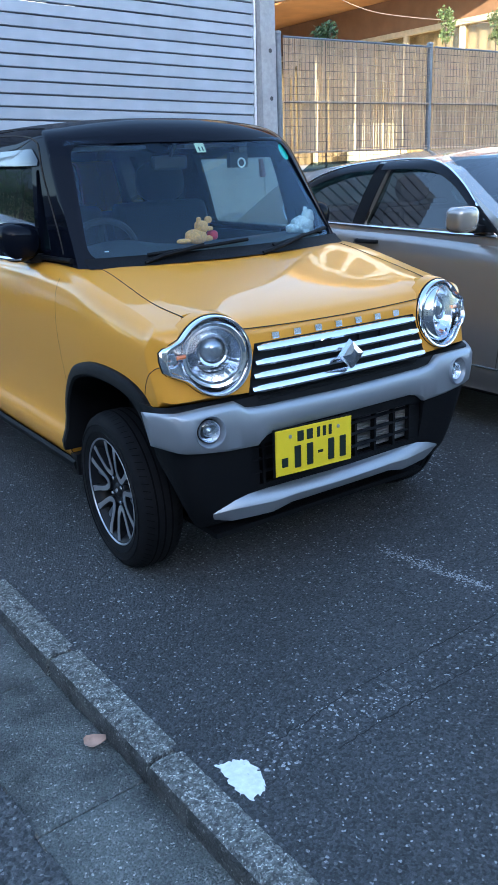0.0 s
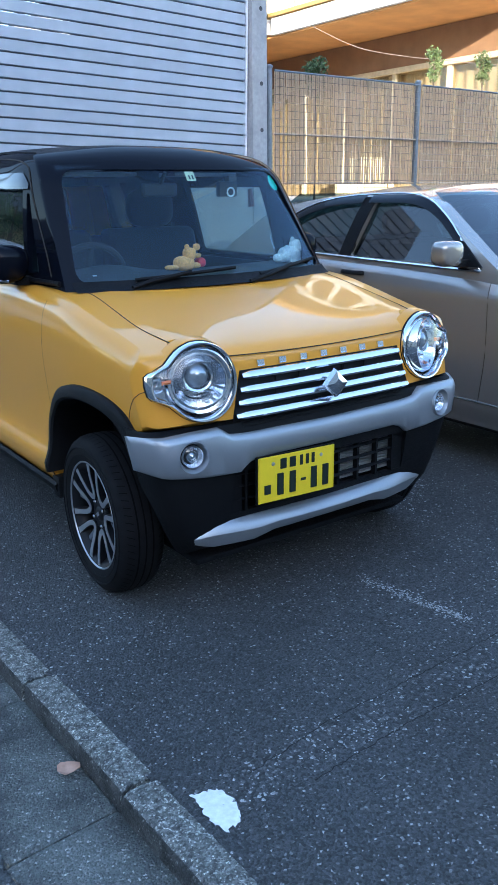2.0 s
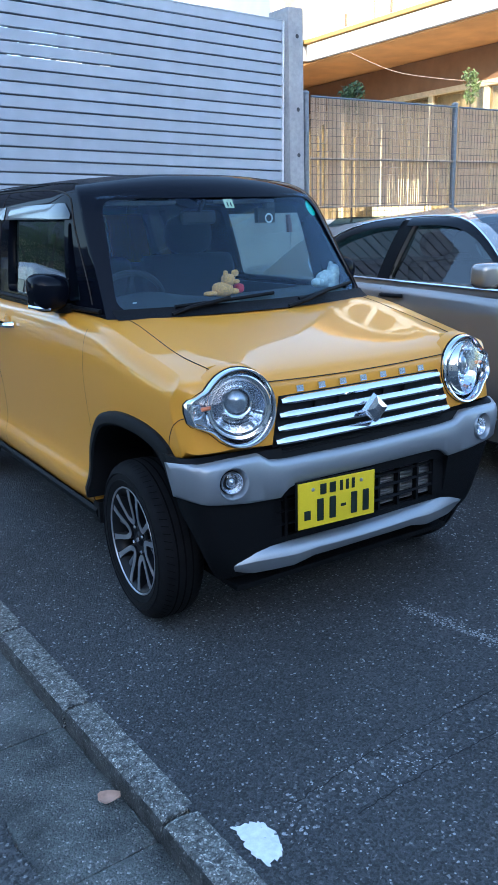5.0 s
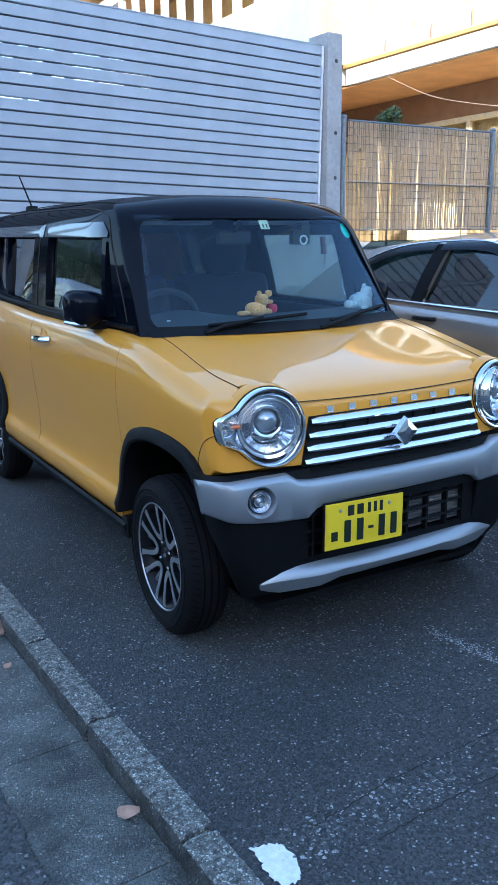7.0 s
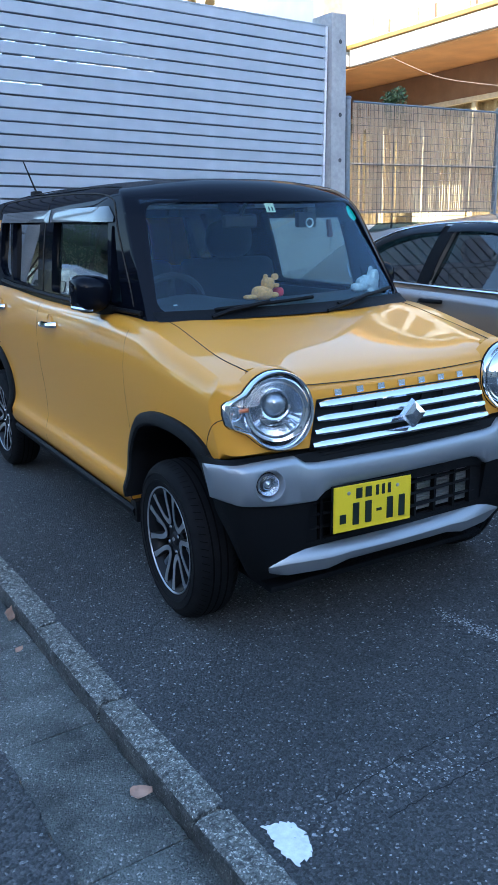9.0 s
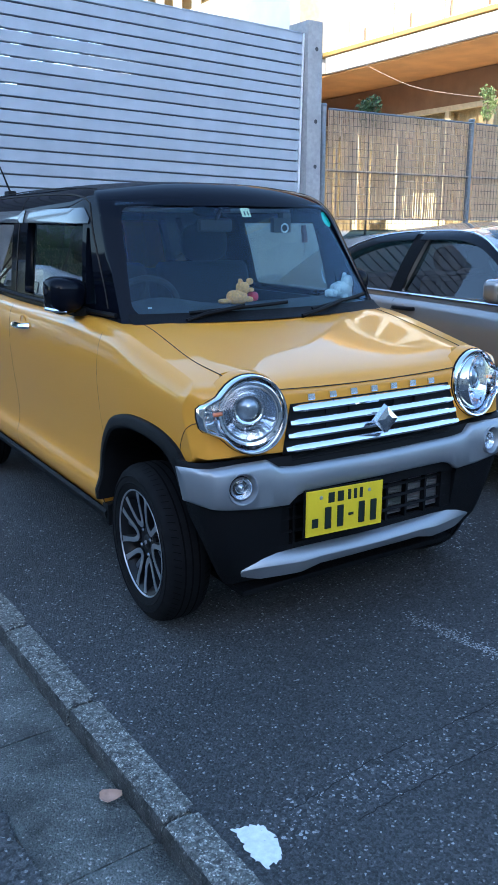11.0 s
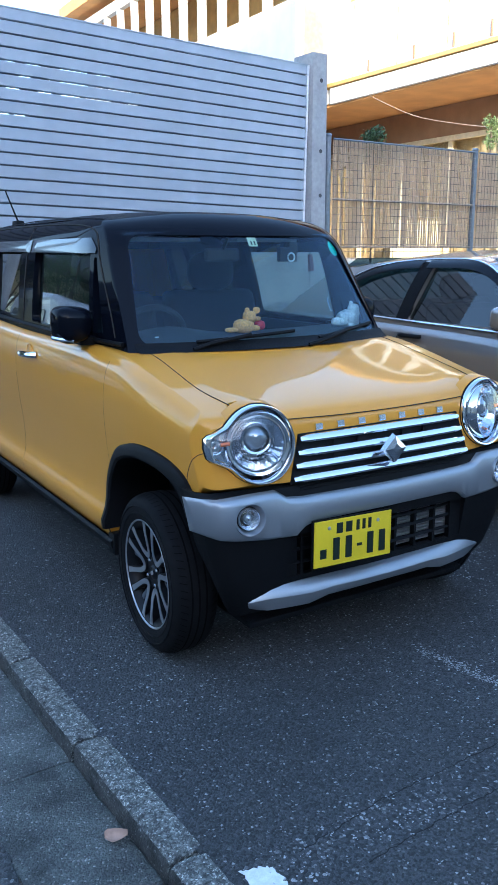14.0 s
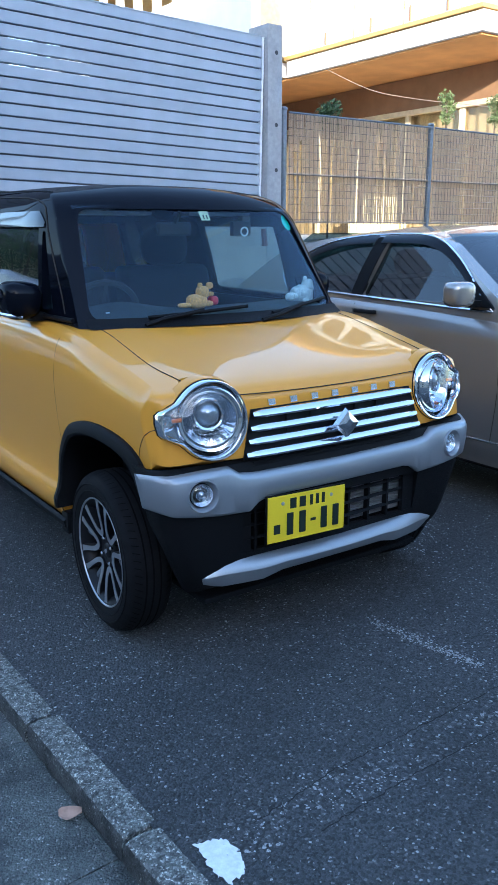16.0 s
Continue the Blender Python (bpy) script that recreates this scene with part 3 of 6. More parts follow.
CB = finer([0, .02, .05, .09, .14, .2, .28, .36, .44, .52, .6, .68, .76, .84, .9, .95, .98, 1])
CC = [0, .1, .2, .3, .42, .54, .66, .72, .76, .80, .83, .86, .88, .90, .92, .935, .95, .96, .97, .978, .985, .99, .995, 1]
CA = [math.sin(math.pi / 2 * k / 18) for k in range(-18, 19)]
hollow = shell(lambda a, b, c: cabin_at(a, b, c, 0.035) - Vector((0, 0, 0.05 if c == 0 else 0)), CA, CB, CC)


def rounded(points, r, n=5):
    """A closed outline with rounded corners."""
    out = []
    m = len(points)
    for i in range(m):
        p0, p1, p2 = Vector(points[i - 1]), Vector(points[i]), Vector(points[(i + 1) % m])
        u, w = (p0 - p1), (p2 - p1)
        rr = min(r, u.length * 0.45, w.length * 0.45)
        s, e = p1 + u.normalized() * rr, p1 + w.normalized() * rr
        for k in range(n + 1):
            t = k / n
            out.append(tuple(s.lerp(p1, t).lerp(p1.lerp(e, t), t)))
    return out


SCREEN = rounded([(-0.582, 1.088), (0.582, 1.088), (0.505, 1.497), (-0.505, 1.497)], 0.06)
WIN_QUARTER = rounded([(0.975, 1.118), (1.060, 1.113), (1.118, 1.412), (1.095, 1.412)], 0.010, 3)
WIN_FRONT = rounded([(1.086, 1.108), (1.795, 1.116), (1.850, 1.475), (1.165, 1.475)], 0.022, 3)
WIN_REAR = rounded([(2.015, 1.124), (2.478, 1.136), (2.575, 1.470), (2.070, 1.475)], 0.022, 3)
WIN_CORNER = rounded([(2.515, 1.146), (2.690, 1.160), (2.772, 1.215), (2.800, 1.462), (2.620, 1.466)], 0.035, 4)
SIDE_WINDOWS = (WIN_QUARTER, WIN_FRONT, WIN_REAR, WIN_CORNER)
WIN_BACK = rounded([(-0.50, 1.12), (0.50, 1.12), (0.45, 1.46), (-0.45, 1.46)], 0.06)
cutters = [hollow,
           prism(SCREEN, lambda p, q, y: (p, y, q), 0.2, 1.25),
           prism(WIN_BACK, lambda p, q, y: (p, y, q), 2.9, 3.6)]
for w in SIDE_WINDOWS:
    cutters.append(prism(w, lambda p, q, x: (x, p, q), -0.9, 0.9))
cabin = cut(shell(cabin_at, CA, CB, CC), cutters)
for co, no in (((0, 2.832, 1.2), (0, 1, 0)), ((0, 3, 1.455), (0, 0, 1))):
    bmesh.ops.bisect_plane(cabin, geom=cabin.verts[:] + cabin.edges[:] + cabin.faces[:], plane_co=co, plane_no=no)
painted = cabin.copy()


def is_quarter(f):
    c = f.calc_center_median()
    return c.y > 2.832 and c.z < 1.455


bmesh.ops.delete(painted, geom=[f for f in painted.faces if not is_quarter(f)], context="FACES")
bmesh.ops.delete(cabin, geom=[f for f in cabin.faces if is_quarter(f)], context="FACES")
part("cabin_frame", cabin, BLACK_PAINT, car, "glossy black roof and window pillars")
part("rear_quarter", painted, YELLOW, car, "mustard yellow rear pillars")


SMOKED = mat("smoked_acrylic", (0.006, 0.007, 0.010), 0.10, coat=0.4, spec=0.3)
SMOKED_DULL = mat("dull_smoked_acrylic", (0.006, 0.007, 0.010), 0.2, coat=0.08, spec=0.15)


def screen_half(z):
    """Half the windscreen's width."""
    return 0.592 - 0.188 * (z - 1.088)


bm = grid([[(u * screen_half(z), screen_y(u * screen_half(z), z) + 0.012, z) for u in [-1 + 0.1 * k for k in range(21)]] for z in [1.078 + 0.036 * k for k in range(13)]])
screen = part("windscreen", bm, GLASS_CLEAR, car, "clear curved windscreen reflecting sky")
screen.visible_shadow = False
for s in (-1, 1):
    for w, g in zip(SIDE_WINDOWS, (GLASS_SIDE, GLASS_SIDE, GLASS_TINT, GLASS_TINT)):
        y0, y1 = min(p for p, _ in w) - 0.015, max(p for p, _ in w) + 0.015
        cy, cz = sum(p for p, _ in w) / len(w), sum(q for _, q in w) / len(w)
        w2 = [(cy + (p - cy) * 1.03, cz + (q - cz) * 1.03) for p, q in w]
        plane = np.linalg.lstsq(np.array([(1, y, z) for y, z in w2]), np.array([cabin_side(z, y) - 0.020 for y, z in w2]), rcond=None)[0]
        bm = bmesh.new()
        bm.faces.new([bm.verts.new((s * (plane[0] + plane[1] * y + plane[2] * z), y, z)) for y, z in w2])
        ob = part("side_window", bm, g, car)
        ob.visible_shadow = False
    # belt seal, door tops and visors
    part("belt_seal", tube([(s * (cabin_side(z, y) + 0.006), y, z) for y, z in ((0.80, 1.090), (1.3, 1.092), (1.9, 1.100), (2.45, 1.114), (2.68, 1.128))], 0.010, 6), BLACK_PLASTIC, car)
    part("pillar_gap", tube([(s * (cabin_side(z, 1.93) + 0.0005), 1.925 + 0.05 * (z - 1.1) / 0.4, z) for z in (1.10, 1.2, 1.3, 1.4, 1.5, 1.55)], 0.004, 5), DARK, car)
    edge = [(2.865, 1.47), (2.875, 1.51), (2.84, 1.538), (2.732, 1.551), (2.248, 1.560), (1.69, 1.556), (1.315, 1.541), (1.175, 1.519), (1.120, 1.487), (1.065, 1.40), (0.93, 1.20), (0.88, 1.11)]
    part("door_top_gap", tube([(s * (cabin_side(z, y) - 0.0005), y, z) for y, z in refine(edge, 3)], 0.0042, 5), DARK, car)
    for y0, y1 in ((1.105, 1.895), (1.915, 2.800)):
        rows = []
        for k in range(25):
            y = y0 + (y1 - y0) * k / 24
            low = 1.428 + 0.012 * (y - 1.1) / 1.7
            top = min(1.490, low + 0.012 + 0.7 * (y - 1.095))
            off = 0.005 if k in (0, 24) else 0.009
            rows.append([(s * (cabin_side(low + (top - low) * f, y) + off + (0.004 - off) * f ** 2), y, low + (top - low) * f) for f in (0, 0.06, 0.25, 0.45, 0.65, 0.85, 1)])
        part("door_visor", thicken(grid(rows), 0.003), SMOKED, car, "glossy smoked door visor")

bm = grid([[(x, 3.22 - 0.12 * (z - 1.04) - 0.030 - 0.06 * abs(x) ** 4, z) for x in [-0.53 + 0.053 * k for k in range(21)]] for z in (1.10, 1.2, 1.3, 1.4, 1.475)])
ob = part("rear_window", bm, GLASS_TINT, car, "dark tinted tailgate window")
ob.visible_shadow = False
# roof seams and antenna
for s in (-1, 1):
    part("roof_seam", tube([(s * 0.505, y, roof_z(0.505, y) - 0.002) for y in [1.22 + 0.1 * k for k in range(19)]], 0.0026, 5), BLACK_PLASTIC, car)
ant = part("antenna_base", join(box(-0.335, -0.285, 3.02, 3.12, 1.565, 1.625, 0.015)), BLACK_PLASTIC, car)
part("antenna_mast", tube([(-0.31, 3.07, 1.62), (-0.36, 3.12, 1.80)], 0.006, 6, taper=0.6), BLACK_PLASTIC, ant)

# mirrors
for s in (-1, 1):
    bm = bmesh.new()
    bmesh.ops.create_uvsphere(bm, u_segments=24, v_segments=16, radius=1)
    for v in bm.verts:
        n = v.co.normalized()
        p = Vector([math.copysign(abs(c) ** 0.62, c) for c in n])
        if p.y > 0:
            p.y *= 0.35
        p.x *= 0.079 * (1 + 0.05 * p.z - 0.22 * max(0, -p.z) ** 1.5)
        p.z *= 0.073 * (1 - 0.10 * s * (p.x / 0.086) * s)
        v.co = Vector((s * 0.722 + p.x, 1.085 + p.y * 0.10, 1.152 + p.z))
    mir = part("door_mirror", bm, BLACK_PAINT, car, "glossy black door mirror")
    part("mirror_foot", box(min(s * 0.60, s * 0.70), max(s * 0.60, s * 0.70), 1.03, 1.15, 1.07, 1.105, 0.012), BLACK_PLASTIC, mir)
    part("mirror_glass", box(s * 0.722 - 0.07, s * 0.722 + 0.07, 1.116, 1.122, 1.095, 1.205, 0.002), CHROME, mir)
    part("indicator", tube([(s * 0.74, 1.005, 1.095), (s * 0.785, 1.03, 1.10), (s * 0.805, 1.065, 1.105)], 0.008, 6), CHROME, mir)

# door handles
for s in (-1, 1):
    for y, z in ((1.69, 0.974), (2.59, 0.992)):
        w = side(y, z)
        rows = [(s * (w + d), y + dy, z - dy * 0.03) for dy, d in ((-0.095, 0.0), (-0.08, 0.022), (-0.03, 0.028), (0.04, 0.028), (0.08, 0.02), (0.095, 0.0))]
        h = part("door_handle", tube(refine(rows, 3), 0.0145, 8), CHROME, car, "chrome door handle")
        part("handle_cup", lathe([(0.001, -0.002), (0.035, 0.0), (0.045, 0.003), (0.047, 0.0)], 24), YELLOW, h, m=pose(s * (w - 0.001), y, z) @ Matrix.Scale(-s, 4, (1, 0, 0)))


# ---- lights and grille ----
def on_nose(u, z, d=0.0, s=-1):
    return Vector((s * u, nose(u, z) - d, z))


LENS_CLEAR = glass("lamp_cover", (0.96, 0.98, 1.0), 1.45)
LENS_DARK = mat("lamp_lens", (0.30, 0.34, 0.38), 0.05, 0.6, 30, 0.1, coat=1.0)
FOG_CHROME = mat("fog_chrome", (0.80, 0.83, 0.88), 0.18, 0.95, 120, 0.15, bump=0.5, bump_scale=90)
LAMP_DARK = mat("lamp_housing", (0.62, 0.65, 0.70), 0.16, 0.95, 30, 0.15, bump=0.3, bump_scale=40)
AMBER = mat("amber_plastic", (0.75, 0.16, 0.02), 0.3, coat=0.6)
REFLECTOR = mat("lamp_reflector", (0.78, 0.81, 0.86), 0.12, 1.0, 20, 0.12, bump=0.25, bump_scale=30)
for s in (-1, 1):
    lamp = part("headlamp", grid([[on_nose(u, z, d, s) for u, z, d in lamp_ring(k, e)] for k, e in ((1.012, -0.03), (1.012, 0.0), (1.0, 0.004), (0.97, 0.004), (0.95, -0.01))], closed=True), BLACK_PLASTIC, car, "round headlamp with chrome teardrop bezel")
    part("lamp_collar", grid([[on_nose(u, z, d, s) for u, z, d in lamp_ring(k, e)] for k, e in ((1.012, -0.004), (1.024, -0.004), (1.045, -0.012), (1.075, -0.045))], closed=True), YELLOW, lamp, "mustard yellow collar round the lamp")
    part("bezel", grid([[on_nose(u, z, d, s) for u, z, d in lamp_ring(k, e)] for k, e in ((1.002, 0.0), (0.997, 0.010), (0.985, 0.017), (0.965, 0.021), (0.93, 0.020), (0.90, 0.011), (0.885, -0.002), (0.88, -0.02))], closed=True), CHROME, lamp, "chrome bezel")
    bm = bmesh.new()
    bm.faces.new([bm.verts.new(on_nose(u, z, -0.045, s)) for u, z, _ in lamp_ring(0.86, 0)])
    bmesh.ops.triangulate(bm, faces=bm.faces[:])
    part("reflector_panel", bm, LAMP_DARK, lamp)
    part("lamp_wall", grid([[on_nose(u, z, d, s) for u, z, d in lamp_ring(k, e)] for k, e in ((0.90, -0.008), (0.87, -0.046))], closed=True), LAMP_DARK, lamp)
    at = pose(s * HL_U, nose(HL_U, HL_Z) + 0.012, HL_Z, -6, 0, s * 22)
    turn = lambda prof, n=40: lathe(prof, n, "y")
    part("reflector", turn([(0.046, 0.030), (0.058, 0.022), (0.068, 0.010), (0.076, -0.002), (0.083, -0.014)], 22), REFLECTOR, lamp, m=at, smooth=False)
    part("reflector_rim", turn([(0.082, -0.012), (0.085, -0.020), (0.089, -0.020), (0.093, -0.012), (0.094, 0.004)]), CHROME, lamp, m=at)
    part("cut_off_fin", box(-0.046, 0.046, -0.004, 0.02, -0.034, -0.030, 0.001), CHROME, lamp, m=at)
    part("lamp_rim", turn([(0.088, -0.012), (0.092, -0.022), (0.100, -0.024), (0.106, -0.014), (0.107, 0.012)]), CHROME, lamp, m=at)
    part("projector_rim", turn([(0.040, 0.012), (0.042, -0.012), (0.047, -0.015), (0.052, -0.008), (0.053, 0.02)]), CHROME, lamp, m=at @ pose(s * 0.004, 0, 0.016))
    part("projector_lens", turn([(0.0005, -0.020), (0.014, -0.0185), (0.027, -0.012), (0.036, -0.003), (0.041, 0.010)]), LENS_DARK, lamp, m=at @ pose(s * 0.004, 0, 0.016))
    outer = part("outer_lens", grid([[on_nose(u, z, d, s) for u, z, d in lamp_ring(k, e)] for k, e in ((0.90, 0.008), (0.75, 0.017), (0.5, 0.025), (0.25, 0.029), (0.02, 0.030))], closed=True), LENS_CLEAR, lamp)
    outer.visible_shadow = False
    part("side_reflector", lathe([(0.004, 0.016), (0.012, 0.010), (0.020, -0.002), (0.023, -0.004), (0.024, 0.004)], 24, "y"), REFLECTOR, lamp, m=pose(s * 0.634, nose(0.634, 0.842) + 0.022, 0.838, 0, 0, s * 25))
    part("position_light", tube([on_nose(0.598, 0.850, -0.006, s), on_nose(0.626, 0.848, -0.006, s)], 0.007, 6), AMBER, lamp, "amber position light")

GRILLE = [(-0.356, 0.858), (0.356, 0.858), (0.402, 0.700), (-0.402, 0.700)]
rows = [[(x * (0.356 + (0.858 - z) * 0.29), nose(0, z) - 0.004, z) for x in [-1 + 0.1 * k for k in range(21)]] for z in (0.858, 0.82, 0.78, 0.74, 0.700)]
grille = part("grille", thicken(grid(rows), -0.004), BLACK_PLASTIC, car, "black grille with four chrome bars")
for z in (0.842, 0.798, 0.757, 0.716):
    w = 0.350 + (0.858 - z) * 0.29
    rows = []
    for k in range(25):
        x = -w + 2 * w * k / 24
        e = 1 if 0 < k < 24 else 0.6
        y = nose(0, z) - 0.012 + 0.012 * (abs(x) / w) ** 4
        rows.append([(x, y + 0.012, z + 0.0125 * e), (x, y - 0.006, z + 0.0115 * e), (x, y - 0.012, z + 0.007), (x, y - 0.018, z - 0.004), (x, y - 0.015, z - 0.011 * e), (x, y + 0.012, z - 0.0125 * e)])
    part("grille_bar", grid(rows), CHROME, grille, "chrome grille bar")
for x in (-0.2, -0.1, 0.1, 0.2):
    part("grille_stay", box(x - 0.022, x + 0.022, nose(0, 0.78) - 0.008, nose(0, 0.78), 0.715, 0.84, 0.002), BLACK_PLASTIC, grille)
SATIN_CHROME = mat("satin_chrome", (0.74, 0.77, 0.82), 0.22, 1.0, 60, 0.06)
# the emblem as a plain faceted shape
bm = bmesh.new()
d = [(-0.054, 0.777), (-0.002, 0.829), (0.056, 0.776), (0.004, 0.724)]
b0 = [bm.verts.new((x, -0.021, z)) for x, z in d]
b1 = [bm.verts.new((x * 0.86, -0.038, 0.776 + (z - 0.776) * 0.86)) for x, z in d]
b2 = [bm.verts.new((x * 0.3, -0.045, 0.780 + (z - 0.776) * 0.3)) for x, z in d]
for p, q in ((b0, b1), (b1, b2)):
    for i in range(4):
        j = (i + 1) % 4
        bm.faces.new((p[i], p[j], q[j], q[i]))
bm.faces.new(b2[::-1])
bmesh.ops.recalc_face_normals(bm, faces=bm.faces)
part("emblem", bm, SATIN_CHROME, grille, "plain faceted chrome emblem", smooth=False)
# seven plain bright blocks on the bonnet's edge
for k in range(7):
    x = -0.272 + 0.5425 * k / 6
    y = nose(x, 0.873)
    part("badge_block", prism([(y + 0.004, 0.863), (y - 0.007, 0.863), (y - 0.0085, 0.866), (y - 0.0045, 0.883), (y + 0.005, 0.884)], lambda p, q, t: (t, p, q), x - 0.014, x + 0.014), SATIN_CHROME, car, smooth=False)


# ---- bumper ----
def bump_y(x):
    return lerp(abs(x), [(0.40, 0.0), (0.50, 0.003), (0.58, 0.008), (0.64, 0.015), (0.66, 0.019), (0.672, 0.024), (0.684, 0.035), (0.737, 0.105)])


BX = sorted({round(s * x, 4) for x in [0, .08, .16, .24, .31, .35, .37, .385, .40, .42, .44, .46, .48, .50, .53, .56, .59, .62, .64, .66, .68, .695, .708, .718, .726, .732, .737] for s in (-1, 1)})


def silver_top(x):
    return lerp(abs(x), [(0, 0.652), (0.36, 0.658), (0.42, 0.664), (0.46, 0.690), (0.56, 0.690), (0.66, 0.686), (0.737, 0.690)])


def silver_bottom(x):
    return lerp(abs(x), [(0, 0.562), (0.31, 0.564), (0.355, 0.552), (0.385, 0.527), (0.5, 0.533), (0.6, 0.545), (0.68, 0.556), (0.737, 0.572)])


rows = []
for x in BX:
    t, b = silver_top(x), silver_bottom(x)
    y = bump_y(x)
    e = 1 if abs(x) < 0.69 else 0.25
    rows.append([(x, y + 0.05 * e + 0.004, t - 0.002), (x, y + 0.012 * e, t), (x, y - 0.004, t - 0.006), (x, y - 0.014, t - 0.022), (x, y - 0.018, (t + b) / 2), (x, y - 0.014, b + 0.012), (x, y - 0.006, b + 0.003), (x, y + 0.05 * e, b)])
bm = grid(rows, closed=True)
bm.verts.ensure_lookup_table()
bm.faces.new([bm.verts[i] for i in range(8)])
bm.faces.new([bm.verts[(len(rows) - 1) * 8 + i] for i in range(8)])
FOG = [pose(s * 0.566, bump_y(0.566) - 0.018, 0.616, -4, 0, s * 10) for s in (-1, 1)]
for v in bm.verts:
    if abs(v.co.x) > 0.6:
        f = max(0, min(1, (silver_top(v.co.x) - v.co.z) / 0.12))
        v.co.x = math.copysign(0.6 + (abs(v.co.x) - 0.6) * (1 - 0.17 * f), v.co.x)
bar = bm
bmesh.ops.recalc_face_normals(bar, faces=bar.faces)
tools = []
for at in FOG:
    t = lathe([(0.0005, -0.06), (0.0505, -0.06), (0.0505, 0.08), (0.0005, 0.08)], 40, "y")
    bmesh.ops.remove_doubles(t, verts=t.verts, dist=0.002)
    t.transform(at)
    tools.append(t)
bumper = part("bumper_bar", cut(bar, tools), SILVER_PLASTIC, car, "satin silver bumper bar")
rows = []
plan = [(x, bump_y(x)) for x in (0, 0.08, 0.16, 0.24, 0.32, 0.38, 0.42, 0.48, 0.54, 0.59, 0.62, 0.645, 0.67, 0.69, 0.702)] + [(0.708, 0.08), (0.711, 0.11), (0.712, 0.14)]
plan = [(-x, y) for x, y in plan[:0:-1]] + plan
for x, y in plan:
    rows.append([(x * lerp(z, [(0.235, 0.80), (0.30, 0.85), (0.36, 0.885), (0.44, 0.92), (0.52, 0.955), (0.6, 0.98), (0.66, 1.0)]), y * (1 - 0.6 * max(0, 0.5 - z) / 0.25) + d, z) for z, d in ((0.70, 0.04), (0.69, 0.02), (0.66, 0.008), (0.6, 0.006), (0.52, 0.010), (0.44, 0.02), (0.36, 0.035), (0.30, 0.05), (0.25, 0.08), (0.235, 0.15))])
hole = box(-0.40, 0.405, -0.2, 0.16, 0.372, 0.525)
bm = thicken(grid(rows), 0.02)
bmesh.ops.recalc_face_normals(bm, faces=bm.faces)
tyre_room = []
for s in (-1, 1):
    ring = [(HUB_F + 0.375 * math.cos(t), 0.306 + 0.375 * math.sin(t)) for t in [2 * math.pi * k / 40 for k in range(40)]]
    tyre_room.append(prism(ring, lambda p, q, x, s=s: (s * x, p, q), 0.42, 0.9))
lower = part("bumper_lower", cut(bm, [hole, *tyre_room]), BLACK_PLASTIC, car, "matt black lower bumper")
# Plate added low under the nose to darken the ground there.
part("under_shield", box(-0.50, 0.50, 0.10, 0.95, 0.185, 0.205, 0.004), BLACK_PLASTIC, car)
part("upper_intake", box(-0.37, 0.37, 0.02, 0.05, 0.664, 0.696, 0.004), BLACK_PLASTIC, car)
for z in (0.672, 0.683):
    part("intake_fin", box(-0.36, 0.36, 0.012, 0.03, z, z + 0.004), BLACK_PLASTIC, car)
RADIATOR = mat("radiator_fins", (0.34, 0.35, 0.36), 0.45, 0.4, 300, 0.2)
part("intake_back", box(-0.50, 0.50, 0.135, 0.15, 0.30, 0.62), BLACK_PLASTIC, car)
part("radiator", box(-0.02, 0.385, 0.075, 0.09, 0.375, 0.53), RADIATOR, car)
for k in range(12):
    part("radiator_fin", box(-0.02, 0.385, 0.055, 0.074, 0.382 + 0.0118 * k, 0.386 + 0.0118 * k), RADIATOR, car, smooth=False)
for z in (0.415, 0.462, 0.505):
    rows = [[(x, 0.024 + 0.02 * (x / 0.4) ** 2, z + 0.006), (x, 0.016 + 0.02 * (x / 0.4) ** 2, z), (x, 0.024 + 0.02 * (x / 0.4) ** 2, z - 0.006), (x, 0.05, z)] for x in [-0.40 + 0.08 * k for k in range(11)]]
    part("intake_fin", grid(rows), BLACK_PLASTIC, car)
for x in (0.075, 0.17, 0.265, 0.35, -0.34):
    part("intake_post", box(x - 0.005, x + 0.005, 0.028, 0.05, 0.372, 0.526), BLACK_PLASTIC, car)
for s in (-1, 1):
    part("intake_cheek", box(min(s * 0.355, s * 0.41), max(s * 0.355, s * 0.41), 0.035, 0.06, 0.372, 0.525), BLACK_PLASTIC, car)


def skid_row(x):
    t = lerp(abs(x), [(0, 0.344), (0.40, 0.354), (0.47, 0.354), (0.548, 0.320)])
    b = lerp(abs(x), [(0, 0.276), (0.24, 0.274), (0.30, 0.256), (0.47, 0.256), (0.53, 0.276), (0.548, 0.292)])
    y = 0.0 + 0.07 * (abs(x) / 0.55) ** 3
    k = lerp(abs(x), [(0.44, 1.0), (0.548, 0.45)])
    m = b + (t - b) * 0.56
    return [(x, y + 0.06 * k, t), (x, y + 0.022 * k, t - 0.002), (x, y + 0.012 * k, t - 0.006), (x, y - 0.006, m + 0.008), (x, y - 0.009, m), (x, y - 0.006, m - 0.008), (x, y + 0.014 * k, b + 0.005), (x, y + 0.04 * k, b), (x, y + 0.10 * k, b)]


